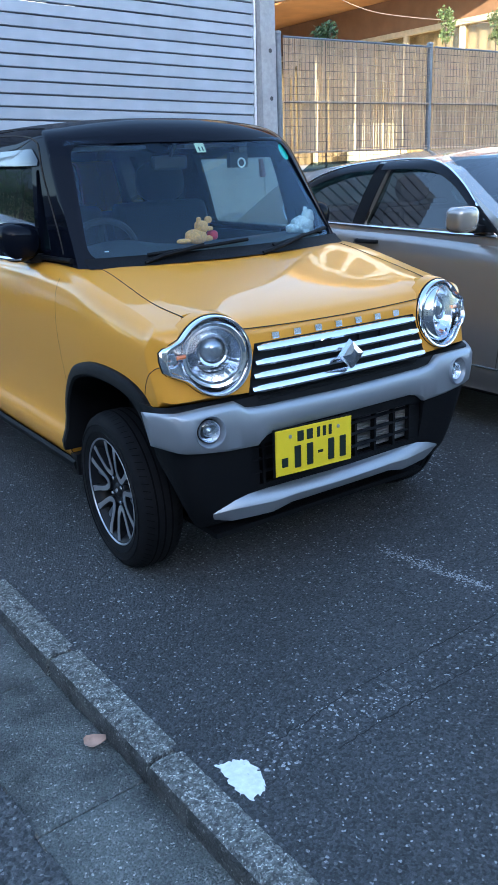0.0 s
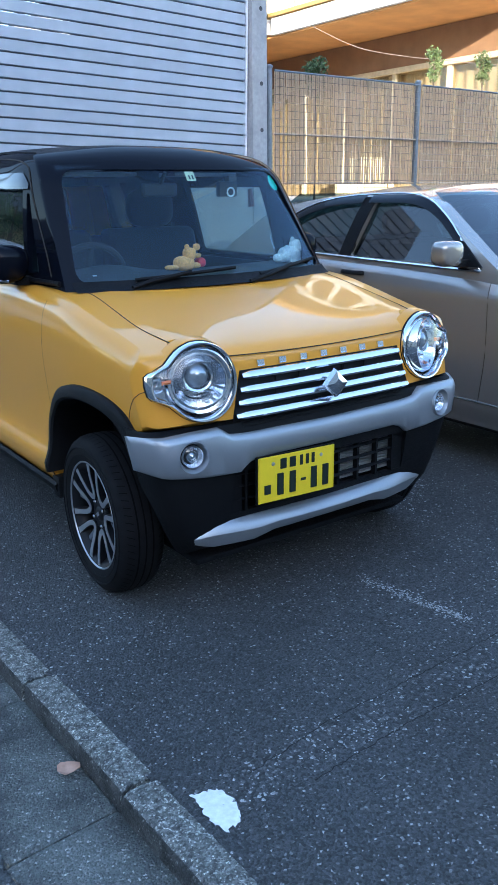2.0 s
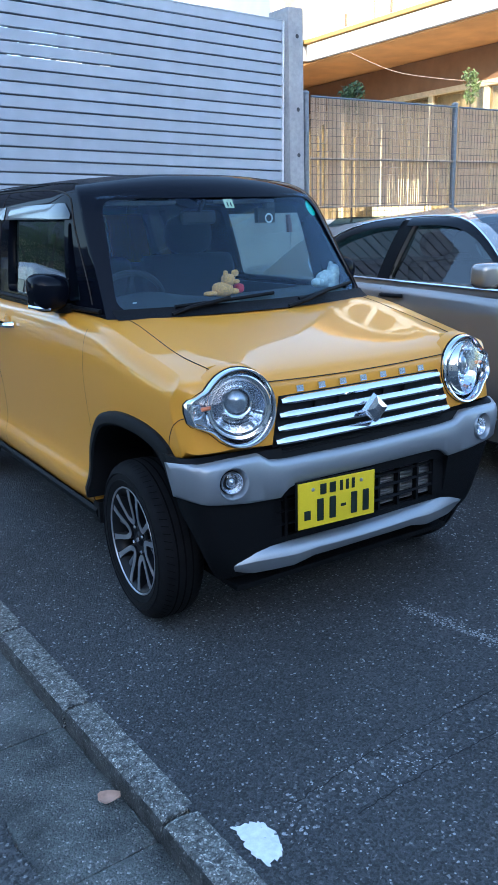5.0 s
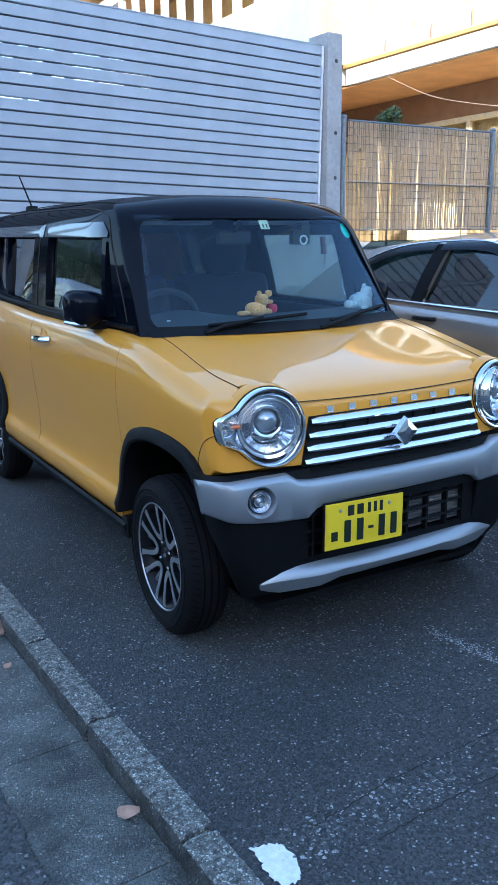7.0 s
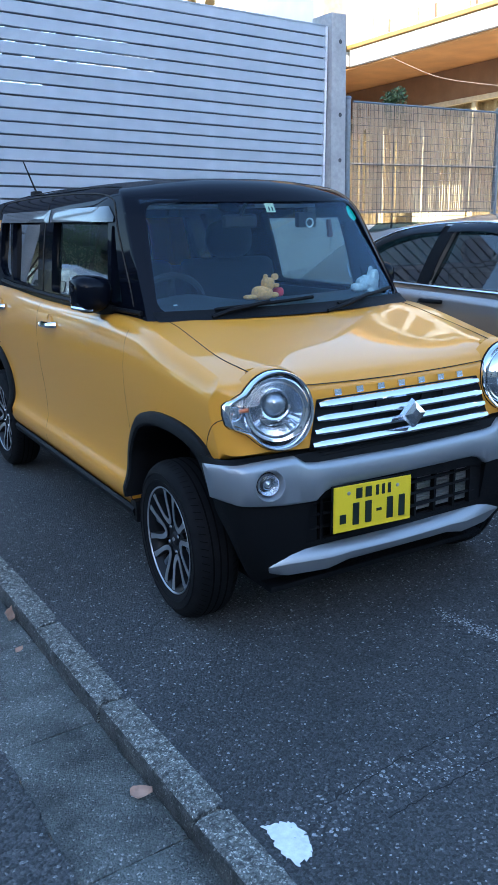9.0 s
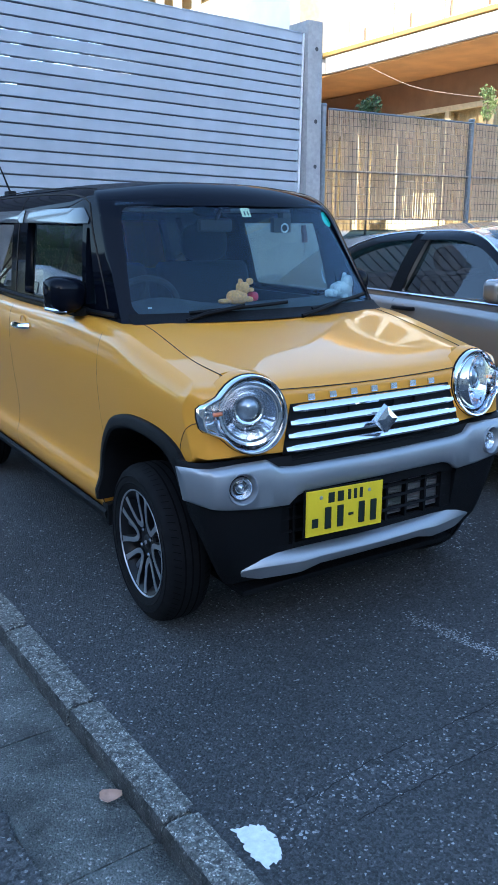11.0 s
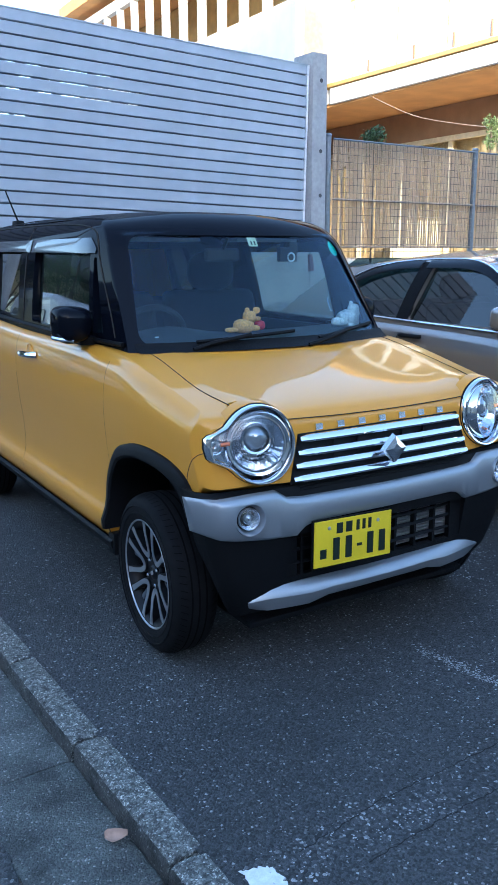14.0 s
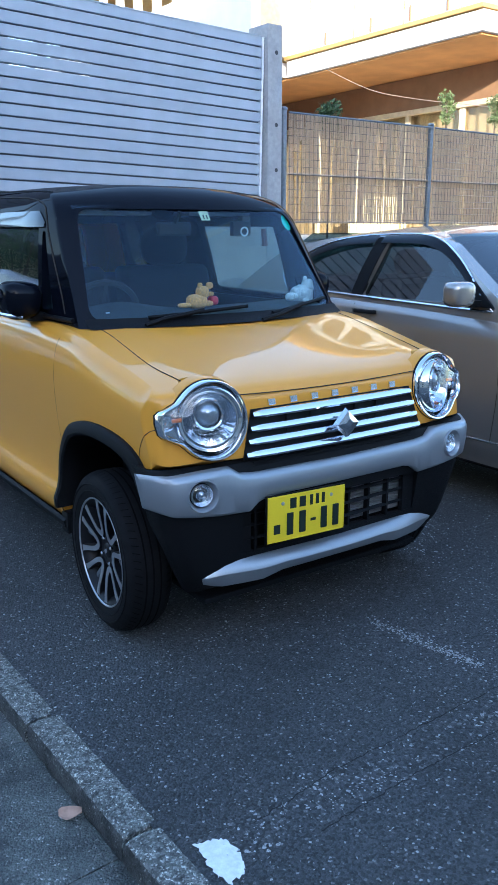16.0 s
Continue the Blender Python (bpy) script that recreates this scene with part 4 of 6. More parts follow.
bm = grid([skid_row(x) for x in [-0.548, -0.53, -0.5, -0.46, -0.43, -0.40, -0.37, -0.34, -0.31, -0.27, -0.23, -0.15, -0.05, 0.05, 0.15, 0.23, 0.27, 0.31, 0.34, 0.37, 0.40, 0.43, 0.46, 0.5, 0.53, 0.548]])
bmesh.ops.recalc_face_normals(bm, faces=bm.faces)
part("skid_plate", bm, SILVER_PLASTIC, car, "satin silver skid garnish")
for at in FOG:
    fog = part("fog_lamp", lathe([(0.0525, 0.016), (0.0530, 0.002), (0.0515, -0.0035), (0.0490, -0.003), (0.0455, 0.004), (0.041, 0.016), (0.038, 0.030), (0.037, 0.045)], 44, "y"), SILVER_PLASTIC, car, "round fog lamp in a silver bowl", m=at)
    part("fog_rim", lathe([(0.036, 0.040), (0.0365, 0.012), (0.034, 0.008), (0.031, 0.012), (0.031, 0.03)], 36, "y"), FOG_CHROME, fog)
    part("fog_reflector", lathe([(0.0005, 0.050), (0.010, 0.046), (0.020, 0.034), (0.031, 0.014)], 32, "y"), FOG_CHROME, fog)
    part("fog_bulb", lathe([(0.0005, 0.014), (0.006, 0.016), (0.008, 0.024), (0.008, 0.046)], 14, "y"), CHROME, fog)
    part("fog_shield", lathe([(0.015, 0.040), (0.015, 0.020), (0.017, 0.017), (0.019, 0.020), (0.019, 0.040)], 28, "y"), CHROME, fog)
    part("fog_core", lathe([(0.0005, 0.015), (0.006, 0.016), (0.012, 0.020), (0.0145, 0.028)], 24, "y"), LENS_DARK, fog)
    c = part("fog_lens", lathe([(0.0005, 0.004), (0.012, 0.005), (0.024, 0.008), (0.032, 0.012)], 32, "y"), LENS_CLEAR, fog)
    c.visible_shadow = False

# number plate: writing as plain bars
PC = pose(-0.166, -0.027, 0.483, -2, 2.0, 0)
plate = part("number_plate", box(-0.166, 0.166, -0.002, 0.002, -0.079, 0.079, 0.0018), PLATE_YELLOW, car, "yellow number plate with dark bars", m=PC)
part("plate_holder", box(-0.170, 0.170, 0.0025, 0.012, -0.083, 0.083, 0.003), BLACK_PLASTIC, plate)
part("plate_border", join(box(-0.163, 0.163, -0.0035, -0.002, 0.074, 0.0765), box(-0.163, 0.163, -0.0035, -0.002, -0.0765, -0.074), box(-0.163, -0.1605, -0.0035, -0.002, -0.074, 0.074), box(0.1605, 0.163, -0.0035, -0.002, -0.074, 0.074)), PLATE_YELLOW, plate)
for x, w in ((-0.072, 0.026), (-0.032, 0.026), (0.006, 0.013), (0.032, 0.013), (0.058, 0.013)):
    part("plate_bar", box(x - w / 2 + 0.01, x + w / 2 + 0.01, -0.0042, -0.002, 0.030, 0.066, 0.001), INK, plate, smooth=False)
part("plate_bar", box(-0.142, -0.116, -0.0042, -0.002, -0.050, -0.018, 0.001), INK, plate, smooth=False)
for x in (-0.075, -0.022, 0.072, 0.125):
    part("plate_bar", box(x - 0.013, x + 0.013, -0.0042, -0.002, -0.060, 0.016, 0.003), INK, plate, smooth=False)
part("plate_bar", box(0.014, 0.036, -0.0042, -0.002, -0.027, -0.017, 0.001), INK, plate, smooth=False)
for x in (-0.105, 0.105):
    part("plate_bolt", lathe([(0.0005, -0.005), (0.006, -0.004), (0.007, -0.002)], 12, "y"), GALVANISED, plate, m=pose(x, 0, 0.052))


# ---- wheels ----
GROOVE = mat("tread_groove", (0.0035, 0.0035, 0.0038), 0.9, spec=0.05)
RIB_PAINT = mat("grey_rib_paint", (0.13, 0.15, 0.18), 0.4, 0.4, 60, 0.1)


def wheel_parts(owner):
    """A wheel that turns about x, its outer face towards -x; origin at the hub's middle."""
    prof = [(0.203, 0.075), (0.222, 0.084), (0.25, 0.088), (0.275, 0.084), (0.293, 0.070), (0.302, 0.052), (0.306, 0.03), (0.306, -0.03), (0.302, -0.052), (0.293, -0.070), (0.275, -0.084), (0.25, -0.088), (0.222, -0.084), (0.203, -0.075)]
    tyre = part("tyre", lathe(prof, 72), RUBBER, owner, "black road tyre")
    for rr, xx in ((0.262, -0.0885), (0.236, -0.0868)):
        part("sidewall_rib", lathe([(rr - 0.003, xx + 0.002), (rr - 0.001, xx - 0.0015), (rr + 0.001, xx - 0.0015), (rr + 0.003, xx + 0.002)], 60), RUBBER, tyre)
    for x in (-0.030, -0.002, 0.026):
        part("tread_groove", lathe([(0.3062, x - 0.0032), (0.3066, x - 0.002), (0.3066, x + 0.002), (0.3062, x + 0.0032)], 60), GROOVE, tyre)
    notches = bmesh.new()
    for k in range(70):
        for sx in (-1, 1):
            t = 2 * math.pi * (k + 0.25 * sx) / 70
            ring = []
            for dt in (-0.0055, 0.0055):
                for r, x in ((0.3064, 0.046), (0.3028, 0.0535), (0.2950, 0.0700)):
                    ring.append(notches.verts.new((sx * x, r * math.sin(t + dt + (x - 0.05) * 1.2), r * math.cos(t + dt + (x - 0.05) * 1.2))))
            notches.faces.new((ring[0], ring[1], ring[4], ring[3]))
            notches.faces.new((ring[1], ring[2], ring[5], ring[4]))
    tagged(part("shoulder_notches", notches, GROOVE, tyre, smooth=False), kind="stuff")
    rim = part("rim", lathe([(0.198, 0.075), (0.204, 0.078), (0.19, 0.06), (0.178, 0.02), (0.175, -0.045), (0.190, -0.068), (0.202, -0.076), (0.208, -0.074), (0.204, -0.07)], 60), ALLOY_DARK, owner)
    part("rim_lip", lathe([(0.2015, -0.0745), (0.2050, -0.0800), (0.2085, -0.0800), (0.2115, -0.073)], 60), ALLOY, rim)
    part("brake_disc", lathe([(0.001, 0.01), (0.13, 0.01), (0.13, 0.0), (0.001, 0.0)], 40), BLACK_PLASTIC, rim)

    def face_x(r):
        return lerp(r, [(0.05, -0.050), (0.10, -0.060), (0.16, -0.0685), (0.206, -0.0715)])

    loop = refine([(0.206, -19.0), (0.185, -18.5), (0.150, -18.0), (0.115, -17.5), (0.090, -15.5), (0.074, -9.0), (0.069, 0.0), (0.074, 9.0), (0.090, 15.5), (0.115, 17.5), (0.150, 18.0), (0.185, 18.5), (0.206, 19.0)], 3)
    for k in range(6):
        base_t = radians(35 + 60 * k)
        flat = [(-r * math.sin(base_t + radians(a)), r * math.cos(base_t + radians(a)), r) for r, a in loop]
        sides = []
        for i, (py, pz, r) in enumerate(flat):
            q0, q1 = flat[max(i - 1, 0)], flat[min(i + 1, len(flat) - 1)]
            d = Vector((q1[0] - q0[0], q1[1] - q0[1])).normalized()
            w = lerp(r, [(0.065, 0.0125), (0.10, 0.0105), (0.15, 0.0105), (0.19, 0.0130), (0.206, 0.017)])
            sides.append(((py - d.y * w, pz + d.x * w), (py + d.y * w, pz - d.x * w), face_x(r)))
        bm = grid([[(x + 0.036, *a), (x + 0.0012, *a), (x + 0.0012, *b), (x + 0.036, *b)] for a, b, x in sides])
        bmesh.ops.recalc_face_normals(bm, faces=bm.faces)
        part("spoke", bm, ALLOY_DARK, rim, "black looped twin spoke")
        bm = thicken(grid([[(x - 0.0008, a[0] * 0.93 + b[0] * 0.07, a[1] * 0.93 + b[1] * 0.07), (x - 0.0012, (a[0] + b[0]) / 2, (a[1] + b[1]) / 2), (x - 0.0008, a[0] * 0.07 + b[0] * 0.93, a[1] * 0.07 + b[1] * 0.93)] for a, b, x in sides]), 0.0015)
        bmesh.ops.recalc_face_normals(bm, faces=bm.faces)
        part("spoke_face", bm, ALLOY, rim, "machined alloy spoke face")
        rows = []
        for r, half in ((0.085, 0.004), (0.12, 0.0065), (0.16, 0.009), (0.192, 0.011)):
            c, sn = math.cos(base_t + radians(3)), math.sin(base_t + radians(3))
            x = face_x(r) + 0.017
            rows.append([(x + dx, -r * sn - e * c, r * c - e * sn) for e, dx in ((-half, 0.02), (-half, 0.002), (0, 0.0), (half, 0.002), (half, 0.02))])
        bm = grid(rows)
        bmesh.ops.recalc_face_normals(bm, faces=bm.faces)
        part("inner_rib", bm, RIB_PAINT, rim, "recessed grey painted rib")
    part("hub_cap", lathe([(0.0005, -0.0535), (0.022, -0.0535), (0.027, -0.050), (0.030, -0.045), (0.062, -0.046), (0.070, -0.040), (0.074, -0.02)], 36), ALLOY_DARK, rim)
    part("hub_badge", prism([(-0.013, 0.0), (-0.004, 0.011), (0.013, 0.0), (0.004, -0.011)], lambda p, q, t: (t, p, q), -0.0555, -0.0530), ALLOY, rim, smooth=False)
    for k in range(4):
        t = math.pi / 2 * k + 0.5
        part("wheel_nut", lathe([(0.0005, -0.058), (0.006, -0.057), (0.0085, -0.052), (0.0085, -0.04)], 8), CHROME, rim, m=pose(0, 0.050 * math.sin(t), 0.050 * math.cos(t)))


wheel = new("wheel")
wheel.parent = car
wheel.matrix_basis = pose(-0.630, HUB_F + 0.004, WHEEL_R, 0, 0, -2.5) @ Matrix.Scale(0.958, 4)
wheel_parts(wheel)
for x, y, turn_z in ((-0.632, HUB_R, 0), (0.632, HUB_F, 177.5), (0.632, HUB_R, 180)):
    c = copy_thing(wheel, pose(x, y, WHEEL_R, 0, 0, turn_z))

# ---- inside the yellow car, and on its screen ----
def blob(x, y, z, rx, ry, rz, n=16, power=0.75):
    bm = bmesh.new()
    bmesh.ops.create_uvsphere(bm, u_segments=n, v_segments=max(8, n * 2 // 3), radius=1)
    for v in bm.verts:
        p = [math.copysign(abs(c) ** power, c) for c in v.co.normalized()]
        v.co = Vector((x + p[0] * rx, y + p[1] * ry, z + p[2] * rz))
    return bm


rows = []
for x in [-0.56 + 0.056 * k for k in range(21)]:
    y = screen_y(x, 1.11) + 0.05
    rows.append([(x, y - 0.02, 1.088), (x, y + 0.02, 1.096), (x, y + 0.12, 1.10 + 0.01 * math.exp(-((x + 0.34) / 0.14) ** 2)), (x, y + 0.26, 1.098 + 0.035 * math.exp(-((x + 0.34) / 0.15) ** 2)), (x, y + 0.33, 1.075), (x, y + 0.37, 0.95), (x, y + 0.38, 0.7)])
bm = grid(rows)
bmesh.ops.recalc_face_normals(bm, faces=bm.faces)
dash = part("dashboard", bm, DASH, car, "dark grey moulded dashboard")
part("dash_badge", box(-0.50, -0.485, 0.775, 0.78, 1.112, 1.116), WHITE_METAL, dash)
wheel_at = pose(-0.335, 1.20, 1.04, -66, 0, 0)
ring = [(0.178 * math.cos(t), 0.178 * math.sin(t), 0) for t in [2 * math.pi * k / 40 for k in range(41)]]
st = part("steering_wheel", join(tube(ring, 0.014, 8, caps=False), blob(0, 0, -0.01, 0.07, 0.055, 0.025), tube([(-0.17, 0, 0), (0.17, 0, 0)], 0.014, 6), tube([(0, 0, 0), (0, -0.17, 0)], 0.014, 6)), DASH, car, "dark grey steering wheel", m=wheel_at)
for x0, x1 in ((-0.57, -0.03), (0.03, 0.57)):
    c = (x0 + x1) / 2
    seat = part("seat", join(box(x0, x1, 1.25, 1.75, 0.45, 0.72, 0.06, 3)), FABRIC, car, "dark fabric front seat")
    bm = box(x0, x1, 1.58, 1.72, 0.6, 1.24, 0.06, 3)
    for v in bm.verts:
        v.co.y += (v.co.z - 0.6) * 0.22
        v.co.x = c + (v.co.x - c) * (1 - 0.18 * max(0, v.co.z - 0.9))
    part("seat_back", bm, FABRIC, seat)
    part("head_rest", blob(c, 1.76, 1.335, 0.135, 0.055, 0.10), FABRIC, seat)
    for dx in (-0.05, 0.05):
        part("head_rest_rod", tube([(c + dx, 1.745, 1.2), (c + dx, 1.76, 1.28)], 0.006, 6), CHROME, seat)
part("rear_seat", join(box(-0.56, 0.56, 2.3, 2.75, 0.45, 0.78, 0.06, 3), box(-0.56, 0.56, 2.68, 2.80, 0.7, 1.16, 0.05, 3)), FABRIC, car, "dark fabric rear bench")
part("cabin_floor", box(-0.598, 0.598, 1.05, 3.09, 0.452, 0.46), DASH, car)
for s in (-1, 1):
    part("door_trim", box(min(s * 0.585, s * 0.598), max(s * 0.585, s * 0.598), 1.02, 3.08, 0.47, 1.085), DASH, car)
part("headlining", grid([[(x, y, roof_z(x, y) - 0.042) for x in (-0.45, -0.3, -0.1, 0.1, 0.3, 0.45)] for y in (1.15, 1.6, 2.2, 2.8, 3.05)]), mat("headlining", (0.42, 0.41, 0.39), 0.95, 0, 40, 0.08), car)
mirror_in = part("rear_view_mirror", box(-0.135, 0.03, 1.02, 1.05, 1.392, 1.448, 0.02, 3), DASH, car)
part("mirror_stalk", tube([(-0.05, 1.03, 1.44), (-0.04, 1.0, 1.49)], 0.009, 6), DASH, mirror_in)
for x in (-0.30, 0.20):
    part("sun_visor", box(x - 0.16, x + 0.16, 1.06, 1.20, 1.475, 1.49, 0.006), mat("visor_vinyl", (0.3, 0.3, 0.3), 0.8, 0, 60, 0.1), car)
part("camera_mount", box(0.255, 0.30, 0.97, 1.01, 1.45, 1.475, 0.008), DASH, car)
dcam = part("dash_camera", box(0.228, 0.322, 1.0, 1.03, 1.388, 1.452, 0.008), DASH, car, "black dashboard camera with white lens ring")
ring = [(0.285 + 0.018 * math.cos(t), 0.998, 1.408 + 0.018 * math.sin(t)) for t in [2 * math.pi * k / 24 for k in range(25)]]
part("lens_ring", tube(ring, 0.0035, 6, caps=False), WHITE_METAL, dcam)
# stickers inside the glass
PALE = mat("pale_sticker", (0.72, 0.72, 0.50), 0.6, 0, 50, 0.05)
GREEN = mat("green_sticker", (0.05, 0.50, 0.36), 0.5, 0, 90, 0.35)


def on_screen(x, z, d=0.0):
    return Vector((x, screen_y(x, z) + 0.016 + d, z))


st1 = part("sticker", thicken(grid([[on_screen(x, z) for x in (0.008, 0.03, 0.052)] for z in (1.454, 1.472, 1.490)]), 0.001), PALE, car, "pale square inspection sticker")
for x in (0.022, 0.038):
    part("sticker_bar", thicken(grid([[on_screen(x + d, z, -0.003) for d in (-0.003, 0.003)] for z in (1.460, 1.476)]), 0.001), INK, st1)
bm = bmesh.new()
bm.faces.new([bm.verts.new(on_screen(0.497 + 0.026 * math.cos(t), 1.447 + 0.034 * math.sin(t), -0.001)) for t in [2 * math.pi * k / 28 for k in range(28)]])
part("sticker", bm, GREEN, car, "round green sticker")
# wipers
for x0, z0, x1, z1, xa, za in ((-0.375, 1.094, 0.06, 1.116, -0.40, 1.072), (0.175, 1.084, 0.535, 1.122, 0.10, 1.066)):
    w = part("wiper_arm", tube([(xa, screen_y(xa, za) - 0.02, za), ((xa + x0) / 2 + 0.06, screen_y(x0, z0) - 0.035, za + 0.02), ((x0 + x1) / 2, screen_y((x0 + x1) / 2, (z0 + z1) / 2) - 0.022, (z0 + z1) / 2 + 0.012)], 0.009, 6), BLACK_PLASTIC, car, "black wiper arm")
    part("wiper_blade", tube([(x0 + (x1 - x0) * k / 8, screen_y(x0 + (x1 - x0) * k / 8, z0 + (z1 - z0) * k / 8) - 0.004, z0 + (z1 - z0) * k / 8 + 0.004) for k in range(9)], 0.0075, 6), BLACK_PLASTIC, w)
part("cowl", grid([[(x, screen_y(x, z) - d, z) for z, d in ((1.098, 0.002), (1.086, 0.004), (1.075, 0.014), (1.064, 0.026))] for x in [-0.60 + 0.06 * k for k in range(21)]]), BLACK_PLASTIC, car)

# soft toys on the dashboard
ORANGE = mat("orange_plush", (0.80, 0.38, 0.13), 0.95, 0, 120, 0.2, bump=0.6, bump_scale=400)
WHITE_PLUSH = mat("white_plush", (0.62, 0.66, 0.70), 0.95, 0, 90, 0.2, bump=0.8, bump_scale=220)
RED = mat("red_toy", (0.6, 0.03, 0.05), 0.5, 0, 60, 0.1)
fox = join(blob(-0.045, 0.87, 1.128, 0.045, 0.035, 0.030), blob(-0.02, 0.865, 1.165, 0.027, 0.027, 0.026), blob(-0.034, 0.86, 1.192, 0.011, 0.006, 0.013), blob(0.012, 0.86, 1.192, 0.017, 0.006, 0.014), blob(0.010, 0.85, 1.158, 0.016, 0.010, 0.009), blob(-0.105, 0.865, 1.115, 0.032, 0.018, 0.010), blob(0.0, 0.86, 1.118, 0.03, 0.014, 0.012))
tagged(part("soft_toy", fox, ORANGE), "small orange plush fox toy lying on dashboard", "soft toy", "toys on the dashboard")
rs = random.Random(2)
sheep = join(blob(0.535, 0.90, 1.133, 0.055, 0.04, 0.036), blob(0.565, 0.89, 1.172, 0.030, 0.028, 0.027), blob(0.545, 0.89, 1.198, 0.010, 0.008, 0.014), blob(0.588, 0.89, 1.196, 0.010, 0.008, 0.014), blob(0.48, 0.90, 1.120, 0.030, 0.026, 0.020),
             *[blob(0.535 + rs.uniform(-0.055, 0.05), 0.875 + rs.uniform(-0.01, 0.02), 1.135 + rs.uniform(-0.03, 0.03), 0.013, 0.012, 0.012, 8) for k in range(26)])
tagged(part("soft_toy", sheep, WHITE_PLUSH), "fluffy white plush toy sitting on dashboard", "soft toy", "toys on the dashboard")
tagged(part("red_toy", blob(0.035, 0.87, 1.128, 0.022, 0.022, 0.02), RED), "small round red toy on dashboard", "toy", "toys on the dashboard")
part("hanging_charm", tube([(0.39, 1.0, 1.42), (0.392, 1.0, 1.395), (0.396, 1.0, 1.375), (0.398, 1.0, 1.345)], 0.011, 8, taper=1.3), mat("charm", (0.10, 0.07, 0.08), 0.8), car)

# ---- beige sedan beside it ----
SX, SW = 2.385, 0.885                     # its middle line and half its width
sedan = thing("sedan", "beige silver metallic sedan with chrome window trim parked alongside", "car", group="parked cars")


def s_deck(y):
    return lerp(y, [(-1.05, 0.62), (-0.98, 0.72), (-0.8, 0.80), (-0.3, 0.90), (0.3, 0.965), (0.6, 0.99), (1.2, 1.02), (2.0, 1.045), (2.8, 1.06), (3.3, 1.06), (3.6, 1.02), (3.68, 0.9)])


def s_side(y, z):
    w = smooth_lerp(z, [(0.22, 0.85), (0.34, 0.882), (0.5, SW), (0.72, SW), (0.86, 0.880), (0.95, 0.868), (1.08, 0.83)])
    d = s_deck(y) - z
    w -= lerp(d, [(0, 0.06), (0.012, 0.04), (0.03, 0.02), (0.06, 0.006), (0.1, 0)])
    w -= smooth_lerp(-y, [(-0.1, 0), (1.05, 0.22)]) + smooth_lerp(y, [(2.7, 0), (3.7, 0.16)])
    return w


def sedan_at(a, b, c):
    y = -1.05 + 4.73 * b
    top = s_deck(y)
    z = 0.22 + (top - 0.22) * c
    x = a * s_side(y, z)
    y += (0.18 * abs(a) ** 4 * (1 - b) ** 6) - 0.15 * abs(a) ** 4 * b ** 8 + 0.06 * (1 - c) ** 2 * (1 - b) ** 8
    return Vector((SX + x, y, z + 0.02 * (1 - a * a) * (1 if c == 1 else c)))


SB = [k / 40 for k in range(41)]
holes = []
for h in (-0.12, 2.72):
    for s in (-1, 1):
        pts = [(h + 0.345 * math.cos(t), 0.31 + 0.345 * math.sin(t)) for t in [math.pi * k / 20 for k in range(21)]]
        holes.append(prism([(h + 0.345, 0.05)] + pts + [(h - 0.345, 0.05)], lambda p, q, x, s=s: (SX + s * x, p, q), 0.62, 1.1))
sb = cut(shell(sedan_at, A, SB, C), holes + [box(SX - 0.76, SX + 0.76, 0.95, 2.6, 0.5, 1.5)])
part("body", sb, SEDAN, sedan, "beige silver metallic body")


def s_roof(x, y):
    return lerp(y, [(0.2, 1.20), (0.5, 1.33), (0.8, 1.40), (1.0, 1.428), (1.3, 1.445), (1.7, 1.44), (2.1, 1.405), (2.5, 1.32), (2.9, 1.2)]) - 0.06 * (abs(x) / 0.66) ** 2.5


def s_cabin(z):
    return lerp(z, [(0.96, 0.845), (1.02, 0.832), (1.1, 0.812), (1.2, 0.782), (1.3, 0.742), (1.36, 0.708), (1.40, 0.66), (1.44, 0.58)])


def s_screen(x, z):
    return 0.28 + 1.75 * (z - 0.97) + 0.22 * x * x


def s_back(x, z):
    return 3.02 - 1.75 * (z - 1.04) - 0.2 * x * x


def s_cabin_at(a, b, c, shrink=0.0):
    y = 1.4
    for _ in range(4):
        top = s_roof(a * 0.62, min(max(y, 0.9), 2.2)) - shrink
        z = 0.955 + (top - 0.955) * c
        x = a * (s_cabin(z + shrink * 0.4) - shrink)
        d = top - z
        f = s_screen(x, z) + shrink * 1.5 + lerp(d, [(0, 0.10), (0.02, 0.04), (0.06, 0)])
        r = s_back(x, z) - shrink * 1.5 - lerp(d, [(0, 0.10), (0.02, 0.04), (0.06, 0)])
        y = f + (r - f) * b
    return Vector((SX + x, y, z))


S_FRONT = rounded([(1.60, 1.035), (1.50, 1.355), (1.27, 1.362), (1.08, 1.325), (0.86, 1.20), (0.70, 1.035)], 0.03, 3)
S_REAR = rounded([(1.70, 1.04), (1.61, 1.35), (1.85, 1.348), (2.10, 1.29), (2.36, 1.16), (2.30, 1.055)], 0.03, 3)
S_SCREEN = rounded([(-0.785, 0.985), (0.785, 0.985), (0.635, 1.378), (-0.635, 1.378)], 0.05)
cut_s = [shell(lambda a, b, c: s_cabin_at(a, b, c, 0.035) - Vector((0, 0, 0.06 if c == 0 else 0)), CA, CB, CC)]
for w in (S_FRONT, S_REAR):
    cut_s.append(prism(w, lambda p, q, x: (SX + x, p, q), -1.0, 1.0))
cut_s.append(prism(S_SCREEN, lambda p, q, y: (SX + p, y, q), -0.4, 1.1))
cut_s.append(prism(S_SCREEN, lambda p, q, y: (SX + p * 0.93, y, q), 2.2, 3.4))
